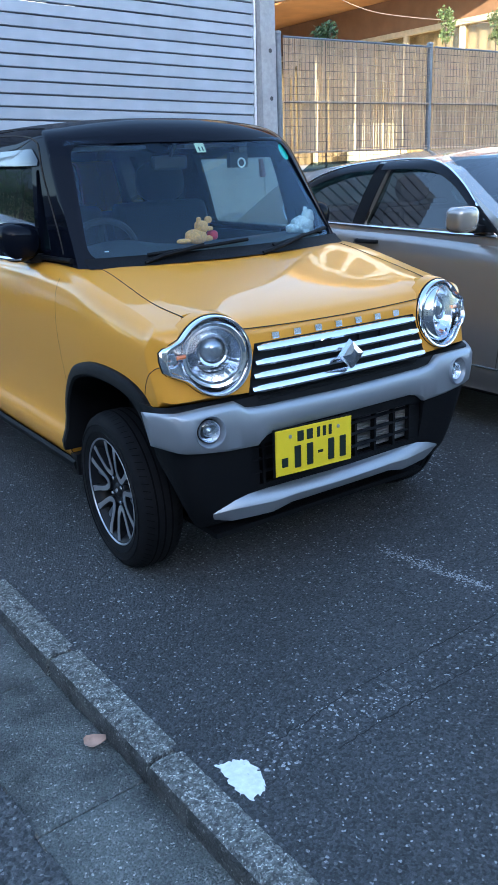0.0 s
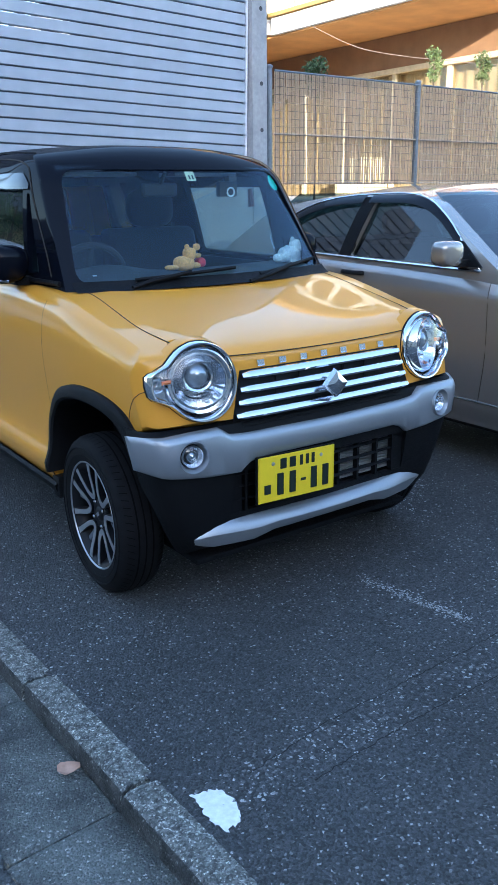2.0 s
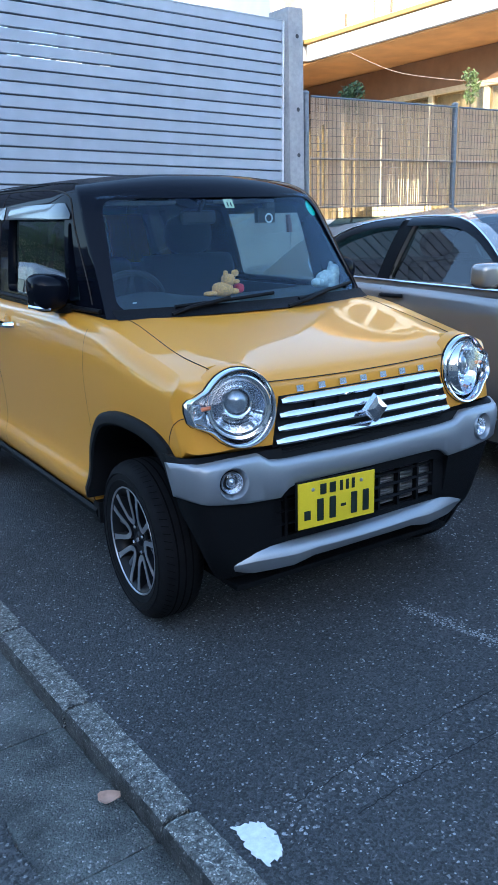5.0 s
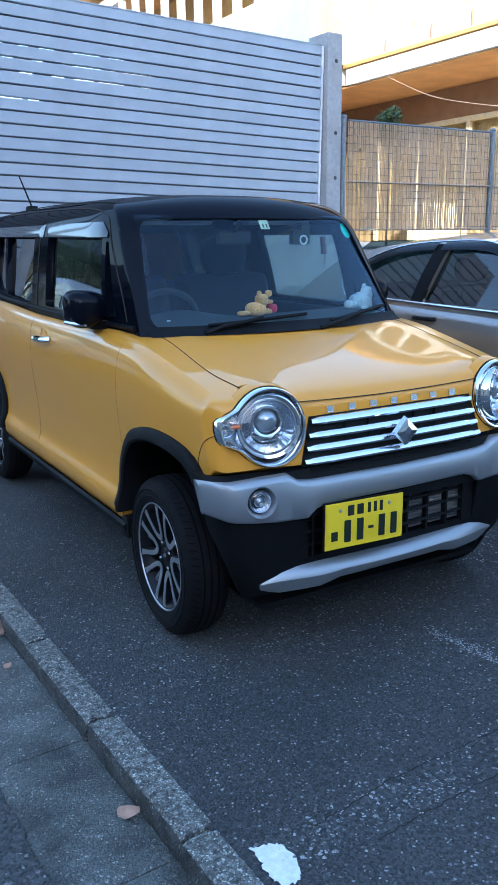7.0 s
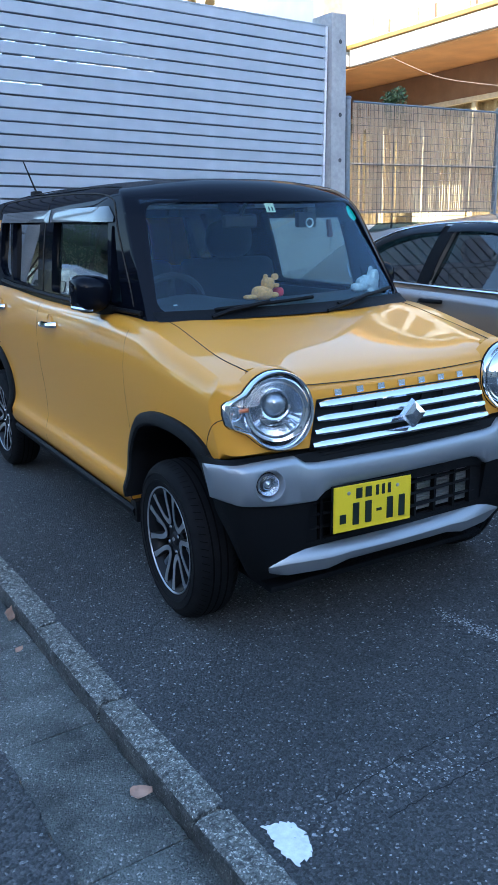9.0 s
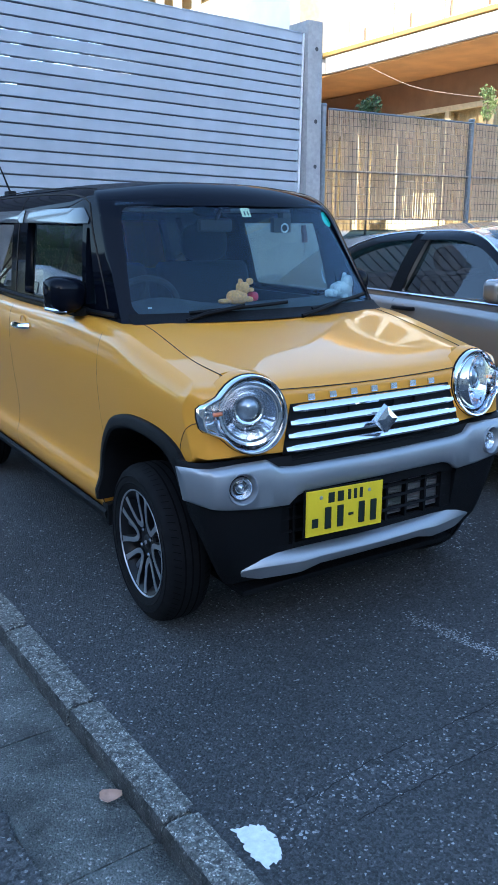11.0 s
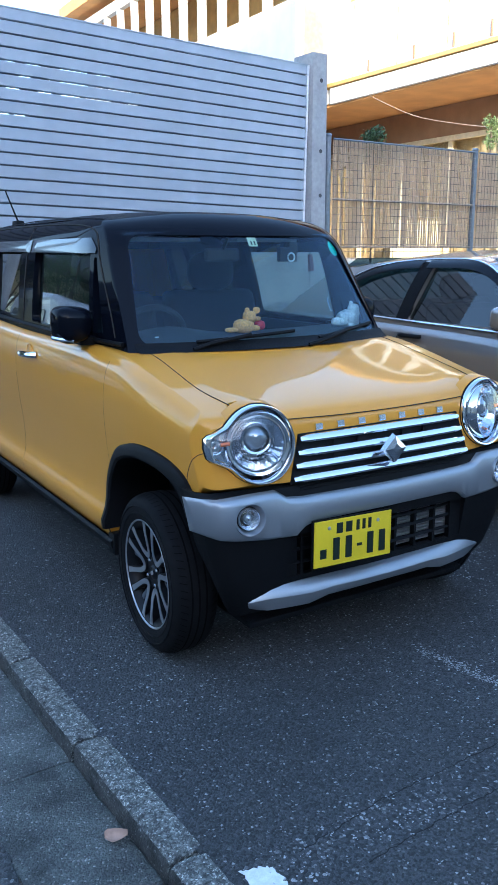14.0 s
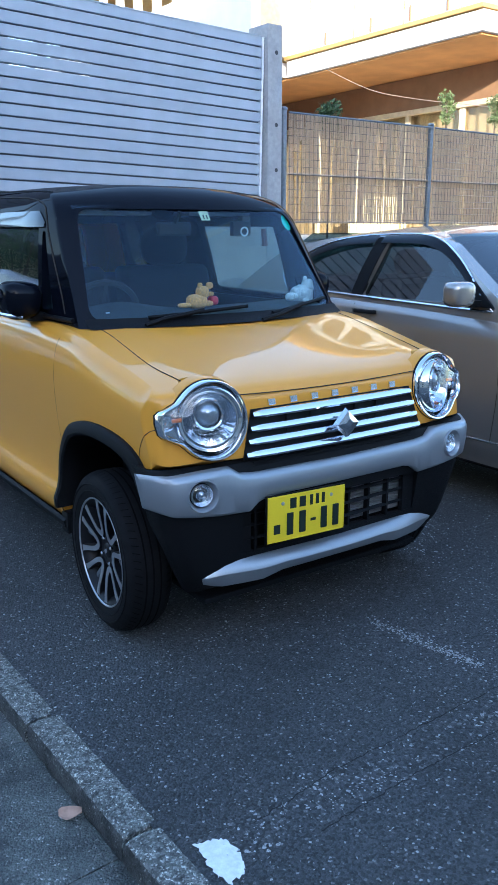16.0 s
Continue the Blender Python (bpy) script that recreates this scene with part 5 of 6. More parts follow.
part("cabin_frame", cut(shell(s_cabin_at, CA, CB, CC), cut_s), SEDAN, sedan, "beige silver roof and pillars")
SEDAN_GLASS = glass("sedan_glass", (0.15, 0.22, 0.225), 1.55)
for s in (-1, 1):
    for w in (S_FRONT, S_REAR):
        cy, cz = sum(p for p, _ in w) / len(w), sum(q for _, q in w) / len(w)
        w2 = [(cy + (p - cy) * 1.03, cz + (q - cz) * 1.03) for p, q in w]
        plane = np.linalg.lstsq(np.array([(1, y, z) for y, z in w2]), np.array([s_cabin(z) - 0.014 for y, z in w2]), rcond=None)[0]
        bm = bmesh.new()
        bm.faces.new([bm.verts.new((SX + s * (plane[0] + plane[1] * y + plane[2] * z), y, z)) for y, z in w2])
        ob = part("side_window", bm, SEDAN_GLASS, sedan, "tinted side window")
        ob.visible_shadow = False
    # black door pillar, chrome trims, visors
    rows = [[(SX + s * (s_cabin(z) + d), lerp(z, [(1.03, a), (1.372, b)]), z) for a, b, d in ((1.600, 1.500, -0.012), (1.600, 1.500, 0.006), (1.65, 1.55, 0.008), (1.700, 1.600, 0.006), (1.700, 1.600, -0.012))] for z in [1.03 + 0.0342 * k for k in range(11)]]
    part("door_pillar", grid(rows), BLACK_PLASTIC, sedan)
    part("belt_trim", tube([(SX + s * (s_cabin(z) + 0.008), y, z) for y, z in ((0.62, 1.012), (0.9, 1.016), (1.4, 1.026), (1.9, 1.038), (2.34, 1.048))], 0.008, 6), CHROME, sedan, "chrome strip under windows")
    arc = [(0.62, 1.012), (0.72, 1.09), (0.86, 1.222), (1.0, 1.315), (1.13, 1.368), (1.3, 1.390), (1.55, 1.388), (1.85, 1.368), (2.12, 1.305), (2.40, 1.165), (2.34, 1.048)]
    part("window_trim", tube([(SX + s * (s_cabin(z) + 0.006), y, z) for y, z in refine(arc, 3)], 0.005, 6), CHROME, sedan, "chrome strip round windows")
    for line in ([(0.80, 1.165), (0.95, 1.275), (1.10, 1.345), (1.27, 1.372), (1.55, 1.370)], [(1.60, 1.37), (1.85, 1.352), (2.10, 1.29), (2.30, 1.19)]):
        rows = [[(SX + s * (s_cabin(z - e) + d), y, z - e) for e, d in ((-0.008, 0.006), (0.008, 0.012), (0.026, 0.016), (0.034, 0.015))] for y, z in refine(line, 3)]
        part("door_visor", thicken(grid(rows), 0.003), SMOKED_DULL, sedan, "smoked door visor")
    part("mirror_sail", prism([(0.62, 1.03), (0.84, 1.03), (0.82, 1.15), (0.78, 1.155)], lambda p, q, x: (SX + s * (s_cabin(q) + x), p, q), -0.01, 0.012), BLACK_PLASTIC, sedan, smooth=False)
    mir = part("door_mirror", blob(SX + s * 0.970, 0.735, 1.10, 0.080, 0.060, 0.064, 24, 0.55), SEDAN, sedan, "beige silver door mirror")
    part("mirror_foot", box(min(SX + s * 0.82, SX + s * 0.92), max(SX + s * 0.82, SX + s * 0.92), 0.70, 0.78, 1.03, 1.065, 0.012), BLACK_PLASTIC, mir)
    for pts in ([(0.555, 0.98), (0.535, 0.85), (0.525, 0.6), (0.55, 0.36)], [(1.64, 1.02), (1.645, 0.8), (1.65, 0.5), (1.63, 0.36)], [(2.45, 1.03), (2.46, 0.9), (2.40, 0.75)]):
        part("door_gap", tube([(SX + s * (s_side(y, z) - 0.001), y, z) for y, z in refine(pts, 4)], 0.003, 5), DARK, sedan)
    for y in (1.53, 2.36):
        part("door_handle", tube(refine([(SX + s * (s_side(y, 0.95) + d), y + e, 0.948) for e, d in ((-0.085, 0), (-0.07, 0.022), (0, 0.027), (0.07, 0.022), (0.085, 0))], 3), 0.012, 8), BLACK_PLASTIC, sedan)
    part("sill_trim", tube([(SX + s * (s_side(y, 0.36) + 0.002), y, 0.355) for y in [0.26 + 0.2 * k for k in range(11)]], 0.004, 5), CHROME, sedan)
for nm, f, y_of in (("windscreen", 0.0, s_screen), ("rear_window", 1.0, s_back)):
    ob = part(nm, grid([[(SX + x * (1 - 0.42 * (z - 0.97)), y_of(x * (1 - 0.42 * (z - 0.97)), z) + (0.015 if f == 0 else -0.015), z) for x in [-0.78 + 0.13 * k for k in range(13)]] for z in [0.985 + 0.034 * k for k in range(13)]]), SEDAN_GLASS, sedan)
    ob.visible_shadow = False
part("dashboard", box(SX - 0.72, SX + 0.72, 0.5, 0.95, 0.9, 1.0, 0.03), DASH, sedan)
for s in (-1, 1):
    c = SX + s * 0.37
    seat = part("seat", join(box(c - 0.25, c + 0.25, 1.5, 1.68, 0.55, 1.12, 0.06, 3), blob(c, 1.66, 1.22, 0.13, 0.05, 0.08)), FABRIC, sedan, "dark front seat")
part("rear_seat", box(SX - 0.7, SX + 0.7, 2.3, 2.5, 0.55, 1.1, 0.06, 3), FABRIC, sedan)
part("under_tray", box(SX - 0.75, SX + 0.75, -0.7, 3.4, 0.17, 0.24), BLACK_PLASTIC, sedan)
for s in (-1, 1):
    for h in (-0.12, 2.72):
        part("wheel_well", box(min(SX + s * 0.58, SX + s * 0.64), max(SX + s * 0.58, SX + s * 0.64), h - 0.36, h + 0.36, 0.2, 0.68), BLACK_PLASTIC, sedan)
        w = new("wheel")
        w.parent = sedan
        w.matrix_basis = pose(SX + s * 0.775, h, 0.315, 0, 0, 0 if s < 0 else 180)
        ty = part("tyre", lathe([(0.20, 0.09), (0.23, 0.10), (0.29, 0.095), (0.315, 0.07), (0.315, -0.07), (0.29, -0.095), (0.23, -0.10), (0.20, -0.09)], 48), RUBBER, w)
        rm = part("rim", lathe([(0.0005, -0.06), (0.05, -0.06), (0.06, -0.045), (0.06, -0.03)], 32), ALLOY, w)
        part("rim_lip", lathe([(0.19, -0.02), (0.2, -0.085), (0.215, -0.098), (0.225, -0.095)], 48), ALLOY, rm)
        for k in range(7):
            t = 2 * math.pi * k / 7
            part("spoke", tube([(-0.05, 0.04 * math.sin(t), 0.04 * math.cos(t)), (-0.075, 0.2 * math.sin(t), 0.2 * math.cos(t))], 0.018, 6), ALLOY, rm)
part("headlamp", join(blob(SX - 0.66, -0.86, 0.70, 0.12, 0.12, 0.07)), LENS_DARK, sedan)
part("headlamp", join(blob(SX + 0.66, -0.86, 0.70, 0.12, 0.12, 0.07)), LENS_DARK, sedan)
part("grille", box(SX - 0.38, SX + 0.38, -1.075, -1.04, 0.52, 0.64, 0.015), CHROME, sedan)

# ---- mesh fence with reed screen ----
fence = thing("mesh_fence", "galvanised wire mesh fence with capped posts on wall", "fence", BACK)
FX = (3.098, 5.16, 7.22, 9.29)
for x in FX:
    part("post", tube([(x, WALL_Y + 0.03, 1.32), (x, WALL_Y + 0.03, 2.505)], 0.030, 14), POST_STEEL, fence)
    part("post_cap", blob(x, WALL_Y + 0.03, 2.508, 0.033, 0.033, 0.02, 12), POST_STEEL, fence)
me_v = mesh_of(tube([(0, 0, 1.36), (0, 0, 2.49)], 0.0023, 4), "wire", WIRE)
me_h = mesh_of(tube([(0.03, 0, 0), (2.035, 0, 0)], 0.0023, 4), "wire", WIRE)
for x0 in FX[:-1]:
    for k in range(40):
        ob = new("upright_wire", me_v)
        ob.parent = fence
        ob.matrix_basis = pose(x0 + 0.05 + 0.0505 * k, WALL_Y + 0.0, -0.012 * (x0 - 3.1) / 2)
    for k in range(17):
        ob = new("cross_wire", me_h)
        ob.parent = fence
        ob.matrix_basis = pose(x0, WALL_Y - 0.004, 1.37 + 0.0695 * k)
    part("top_fold", tube([(x0 + 0.03, WALL_Y - 0.012, 2.475), (x0 + 1.03, WALL_Y - 0.012, 2.475), (x0 + 2.035, WALL_Y - 0.012, 2.475)], 0.010, 6), POST_STEEL, fence)
    part("mid_rail", tube([(x0 + 0.03, WALL_Y + 0.012, 1.93), (x0 + 2.035, WALL_Y + 0.012, 1.93)], 0.012, 6), REED, fence)
    part("foot_rail", tube([(x0 + 0.03, WALL_Y + 0.012, 1.485), (x0 + 2.035, WALL_Y + 0.012, 1.485)], 0.010, 6), REED, fence)
rng = random.Random(7)
bm = bmesh.new()
x = 3.17
gaps = [(3.15, 3.16), (3.24, 3.262), (3.31, 3.335), (3.575, 3.59), (3.725, 3.74), (4.08, 4.10), (4.49, 4.505), (4.55, 4.565), (5.50, 5.515), (6.10, 6.12)]
while x < 9.3:
    w = rng.uniform(0.007, 0.012)
    open_top = None
    for g0, g1 in gaps:
        if g0 <= x < g1:
            open_top = rng.uniform(2.05, 2.25)
    z0, z1 = 1.475 + rng.uniform(-0.004, 0.004), 2.487 + rng.uniform(-0.003, 0.003)
    if open_top:
        z0 = open_top
        w = 0.012
    y = WALL_Y + 0.05 + rng.uniform(-0.006, 0.006)
    vs = [bm.verts.new((px, py, pz)) for pz in (z0, z1) for px, py in ((x, y), (x + w / 2, y - 0.007), (x + w, y), (x + w / 2, y + 0.006))]
    for i in range(4):
        j = (i + 1) % 4
        bm.faces.new((vs[i], vs[j], vs[4 + j], vs[4 + i]))
    x += w + rng.choice((0.0004, 0.0012, 0.0020, 0.0036))
REED_S = bpy.data.materials.new("reed_stalks")
REED_S.use_nodes = True
nt = REED_S.node_tree
geo = nt.nodes.new("ShaderNodeNewGeometry")
ramp = nt.nodes.new("ShaderNodeValToRGB")
ramp.color_ramp.elements[0].color, ramp.color_ramp.elements[1].color = (0.70, 0.56, 0.42, 1), (0.82, 0.68, 0.53, 1)
nt.links.new(geo.outputs["Random Per Island"], ramp.inputs[0])
nt.links.new(ramp.outputs[0], nt.nodes["Principled BSDF"].inputs["Base Color"])
nt.nodes["Principled BSDF"].inputs["Roughness"].default_value = 0.8
tl = nt.nodes.new("ShaderNodeBsdfTranslucent")
nt.links.new(ramp.outputs[0], tl.inputs["Color"])
mx = nt.nodes.new("ShaderNodeMixShader")
mx.inputs[0].default_value = 0.5
nt.links.new(nt.nodes["Principled BSDF"].outputs[0], mx.inputs[1])
nt.links.new(tl.outputs[0], mx.inputs[2])
nt.links.new(mx.outputs[0], nt.nodes["Material Output"].inputs[0])
tagged(part("reed_screen", bm, REED_S, m=BACK, smooth=False), "tan reed screen tied behind the wire mesh", "screen", kind="stuff")

# ---- neighbour's yard and building ----
structure(part("ground_yard", box(-1.05, 60, WALL_Y + 0.16, 60, -0.1, 1.30), YARD, m=BACK, smooth=False), "pale paved yard beyond the retaining wall", "yard")
FAR_OFF = Matrix.Translation((-1.83, -2.05, 1.414)) @ Matrix.Scale(1.6, 4) @ Matrix.Translation((1.83, 2.05, -1.414))
low = part("garden_wall", box(6.53, 10.5, 7.2, 7.35, 1.30, 1.89, 0.01), mat("yellow_render", (0.74, 0.62, 0.34), 0.85, 0, 9, 0.12, bump=0.2, bump_scale=50), m=FAR_OFF)
tagged(low, "low cream rendered garden wall in the yard", "garden wall")
bld = thing("apartment_building", "white building with ochre balcony edge and brown lintels", "building", FAR_OFF)
NX = 6.0
part("facade", box(NX + 0.04, NX + 0.20, 4.65, 8.2, 3.86, 4.86), FACADE, bld, "bright white balcony parapet", smooth=False)
part("facade_return", box(NX + 0.20, 13, 4.65, 4.85, 3.86, 4.86), FACADE, bld, smooth=False)
part("back_wall", box(7.4, 7.6, 4.85, 8.2, 3.86, 6.3), BROWN, bld, "brown wall behind the balcony", smooth=False)
# Unseen overhang added to shade the wall behind the balcony.
part("upper_slab", box(NX + 0.5, 13, 4.5, 8.2, 6.3, 6.5), SOFFIT, bld, smooth=False)
for k in range(8):
    part("rail_post", box(NX + 0.10, NX + 0.16, 4.70 + 0.49 * k, 4.76 + 0.49 * k, 4.86, 5.44), FACADE, bld, "white balcony rail post", smooth=False)
part("top_rail", box(NX + 0.06, NX + 0.20, 4.65, 8.2, 5.44, 5.56, 0.01), FACADE, bld, "white balcony top rail")
part("balcony_edge", box(NX, 13, 4.6, 8.2, 3.57, 3.79, 0.01), FACADE, bld, "white balcony slab edge")
part("ochre_flashing", box(NX - 0.04, 13, 4.58, 8.22, 3.80, 3.85, 0.012), GOLD_TRIM, bld, "ochre metal flashing")
part("soffit", box(NX + 0.06, 7.6, 4.66, 14, 3.545, 3.568), SOFFIT, bld, "ochre painted soffit", smooth=False)
part("lintel", box(7.4, 7.6, 2.0, 14, 3.10, 3.54), BROWN, bld, "dark brown lintel beam", smooth=False)
part("lintel_trim", box(7.37, 7.6, 2.0, 14, 3.03, 3.10), CREAM, bld, smooth=False)
WIN = glass("building_window", (0.75, 0.72, 0.65), 1.3)
for k in range(11):
    y = 1.94 + 1.03 * k
    part("window_post", box(7.4, 7.5, y - 0.04, y + 0.04, 1.3, 3.04), CREAM, bld, smooth=False)
    part("window_pane", box(7.44, 7.45, y + 0.04, y + 0.99, 1.3, 3.04), WIN, bld, smooth=False)
# Pale sheet added behind the panes to stand for their sunlit reflections.
part("curtain", grid([[(7.56 + 0.02 * math.sin(y * 34), y, z) for z in (1.3, 3.05)] for y in [2.0 + 0.03 * k for k in range(400)]]), mat("cream_reflection", (0.86, 0.76, 0.58), 0.85, 0, 9, 0.1), bld, "pale sheet in place of sunlit reflections")
part("room_wall", box(9.2, 9.3, 2.0, 14, 1.3, 3.5), CREAM, bld, smooth=False)
for y, z0, z1 in ((5.15, 3.88, 4.06), (5.75, 3.88, 4.05), (6.45, 3.88, 4.04), (7.35, 3.88, 4.03)):
    part("drain_pipe", tube([(NX + 0.02, y, z0), (NX + 0.02, y, z1)], 0.014, 6), BROWN, bld)
for k in range(4):
    part("facade_joint", box(NX + 0.034, NX + 0.042, 4.95 + 0.92 * k, 4.958 + 0.92 * k, 3.87, 4.84), OLIVE, bld, smooth=False)
# the wing with the barred parapet
WX = 5.4
part("wing_parapet", box(WX, WX + 0.12, 8.38, 17, 2.4, 4.95), FACADE, bld, "white parapet of the wing", smooth=False)
part("wing_corner", box(WX - 0.02, WX + 0.14, 8.22, 8.38, 1.3, 6.4), FACADE, bld, smooth=False)
part("wing_end", box(WX + 0.14, 6.4, 8.24, 8.34, 3.86, 6.4), CREAM, bld, smooth=False)
part("wing_wall", box(6.9, 7.1, 8.3, 17, 3.81, 6.5), OLIVE, bld, "brown rear wall of the walkway", smooth=False)
part("wing_floor", box(WX + 0.12, 6.9, 8.34, 17, 3.6, 3.8), FACADE, bld, smooth=False)
# Unseen roof slab added to shade the walkway's rear wall.
part("wing_slab", box(WX - 0.3, 7.1, 8.3, 17, 6.52, 6.75), SOFFIT, bld, smooth=False)
part("wing_rail", box(WX, WX + 0.12, 8.38, 17, 6.2, 6.4), FACADE, bld, smooth=False)
part("wing_base", box(WX + 0.02, WX + 0.2, 8.4, 17, 1.3, 2.4), FACADE, bld, smooth=False)
for k in range(10):
    y = 9.05 + 0.675 * k
    part("parapet_bar", box(WX + 0.01, WX + 0.11, y - 0.07, y + 0.07, 4.95, 6.2), FACADE, bld, smooth=False)
sag = [(7.28, 3.556), (6.38, 3.175), (5.58, 2.97), (4.86, 2.83), (4.2, 2.71), (3.6, 2.64)]
tagged(part("cable", tube([(NX - 0.02, y, z) for y, z in refine(sag, 4)], 0.0045, 6), mat("cable_sheath", (0.34, 0.25, 0.18), 0.7), m=FAR_OFF), "thin pale cable sagging from the balcony edge", "cable")


# ---- plants ----
def leaves(clumps, count, size, seed):
    """Small folded leaves scattered in clumps of (x, y, z, radius)."""
    r = random.Random(seed)
    vs, fs = [], []
    for x, y, z, rad in clumps:
        for _ in range(count):
            d = Vector((r.gauss(0, 1), r.gauss(0, 1), r.gauss(0, 1))).normalized() * rad * r.uniform(0.35, 1.05)
            p = Vector((x, y, z)) + d
            u = Vector((r.gauss(0, 1), r.gauss(0, 1), r.gauss(0, 1))).normalized()
            w = u.cross(Vector((r.gauss(0, 1), r.gauss(0, 1), r.gauss(0, 1)))).normalized()
            s = size * r.uniform(0.6, 1.2)
            n = u.cross(w) * s * 0.15
            i = len(vs)
            vs += [p - u * s, p + w * s * 0.4 + n, p + u * s, p - w * s * 0.4 + n]
            fs += [(i, i + 1, i + 2), (i, i + 2, i + 3)]
    me = bpy.data.meshes.new("leaves")
    me.from_pydata([tuple(v) for v in vs], [], fs)
    b = bmesh.new()
    b.from_mesh(me)
    bpy.data.meshes.remove(me)
    return b


def plant(name, label, category, x, y, z0, trunk, limbs, clumps, count, size, seed, m=None, group=""):
    t = thing(name, label, category, m, group)
    part("trunk", join(tube([(x, y, z0), (x + 0.01, y, (z0 + trunk) / 2), (x, y, trunk)], limbs[0], 7, taper=0.6), *[tube([a, b], limbs[1], 5, taper=0.5) for a, b in limbs[2]]), BARK, t)
    part("crown", leaves(clumps, count, size, seed), SHRUB_LEAF if name == "potted_shrub" else LEAF, t)
    return t


for px, pz, seed in ((5.83, 2.80, 1), (6.73, 2.83, 2)):
    py = 4.66
    cl = [(px - 0.02, py, pz + 0.07, 0.10), (px + 0.06, py, pz - 0.01, 0.08), (px, py, pz - 0.12, 0.09)]
    plant("potted_shrub", "small clipped evergreen shrub behind the reed screen", "shrub", px, py, 1.30, pz + 0.05, (0.012, 0.006, [((px, py, pz - 0.1), (px + 0.06, py, pz)), ((px, py, pz - 0.05), (px - 0.05, py, pz + 0.08))]), cl, 170, 0.024, seed, BACK, "shrubs in the yard")
px, py, pz = 3.97, 4.62, 2.60
plant("conifer", "dark bushy conifer top above the reed screen", "shrub", px, py, 1.30, pz, (0.014, 0.006, [((px, py, pz - 0.1), (px + 0.08, py, pz)), ((px, py, pz - 0.1), (px - 0.08, py, pz))]), [(px - 0.07, py, pz - 0.02, 0.09), (px + 0.05, py, pz + 0.01, 0.10), (px, py, pz - 0.1, 0.12)], 150, 0.03, 5, BACK)
# bare tree far behind the slats
bare = thing("bare_tree", "bare winter tree with thin branches behind the fence", "tree", BACK)
r = random.Random(4)
tw = [tube([(1.6, 13, 1.3), (1.65, 13, 4.0), (1.55, 13, 6.5)], 0.12, 8, taper=0.4)]
for k in range(26):
    z = 4.0 + 0.11 * k
    a = r.uniform(0, 6.28)
    l = r.uniform(0.8, 2.0)
    p = Vector((1.6, 13, z))
    q = p + Vector((math.cos(a) * l, math.sin(a) * l, l * 0.7))
    tw.append(tube([p, p.lerp(q, 0.5) + Vector((0, 0, 0.08)), q], 0.03, 5, taper=0.3))
    for j in range(3):
        s0 = p.lerp(q, 0.4 + 0.2 * j)
        tw.append(tube([s0, s0 + Vector((r.uniform(-0.6, 0.6), r.uniform(-0.6, 0.6), r.uniform(0.2, 0.8)))], 0.012, 4, taper=0.3))
part("trunk", join(*tw), BARK, bare)

# ---- kerb stones and gutter slabs ----
kerb = structure(thing("kerb", "line of weathered grey concrete kerb stones", "kerb", LOT), "line of weathered grey concrete kerb stones", "kerb")
gutter = structure(thing("gutter", "line of damp grey concrete gutter slabs", "gutter", LOT), "line of damp grey concrete gutter slabs", "gutter")


def worn(x0, x1, y0, y1, z0, z1, seed, amount, rad):
    """A long stone with rounded, chipped edges."""
    n = 40
    prof = [(x0, z0), (x0, z1 - rad), (x0 + rad * 0.35, z1 - rad * 0.35), (x0 + rad, z1), ((x0 * 2 + x1) / 3, z1 + 0.001), ((x0 + 2 * x1) / 3, z1 + 0.001), (x1 - rad * 0.6, z1), (x1, z1 - rad * 0.8), (x1, z0)]
    rows = []
    for k in range(n + 1):
        y = y0 + (y1 - y0) * k / n
        e = 1 if 0 < k < n else 0.4
        row = []
        for i, (px, pz) in enumerate(prof):
            j = amount * (1 if 1 <= i <= 7 else 0)
            f = 1.8 if i in (2, 3, 6) else 1
            q = noise.noise(Vector((px * 30 + seed, y * 22, pz * 30))) + 0.6 * noise.noise(Vector((px * 80, y * 75 + seed, pz * 80)))
            cx, cz = (x0 + x1) / 2, z0
            row.append((px + (cx - px) * 0.10 * abs(q) * j * 10 * f * (0 if i in (4, 5) else 1), y, pz - abs(q) * j * f + (-0.006 if e < 1 else 0)))
        rows.append(row)
    b = grid(rows)
    b.verts.ensure_lookup_table()
    b.faces.new([b.verts[i] for i in range(len(prof))])
    b.faces.new([b.verts[n * len(prof) + i] for i in range(len(prof))][::-1])
    bmesh.ops.recalc_face_normals(b, faces=b.faces)
    return b


# Darker concrete for the kerb faces that look towards the gutter.
KERB_SIDE = asphalt("kerb_side_concrete", (0.05, 0.05, 0.046), (0.22, 0.22, 0.20), 0.12, 190, 0.6, 14, 0.18, 0.35)
for k in range(-9, 14):
    y0 = -0.487 + 0.595 * k
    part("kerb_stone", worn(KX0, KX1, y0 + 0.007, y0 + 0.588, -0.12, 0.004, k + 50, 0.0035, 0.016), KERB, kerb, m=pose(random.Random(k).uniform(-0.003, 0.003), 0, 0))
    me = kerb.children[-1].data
    me.materials.append(KERB_SIDE)
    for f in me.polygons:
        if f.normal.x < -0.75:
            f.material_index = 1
    part("gutter_slab", worn(KX0 - 0.292, KX0 + 0.004, y0 + 0.022, y0 + 0.613, -0.12, -0.060, k + 90, 0.0045, 0.010), GUTTER, gutter)

# ---- marks on the asphalt ----
FLECK = mat("worn_paint", (0.44, 0.45, 0.46), 0.8, 0, 80, 0.4)
WHITE_PAINT = mat("road_paint", (0.72, 0.74, 0.76), 0.7, 0, 60, 0.12, bump=0.4, bump_scale=200)


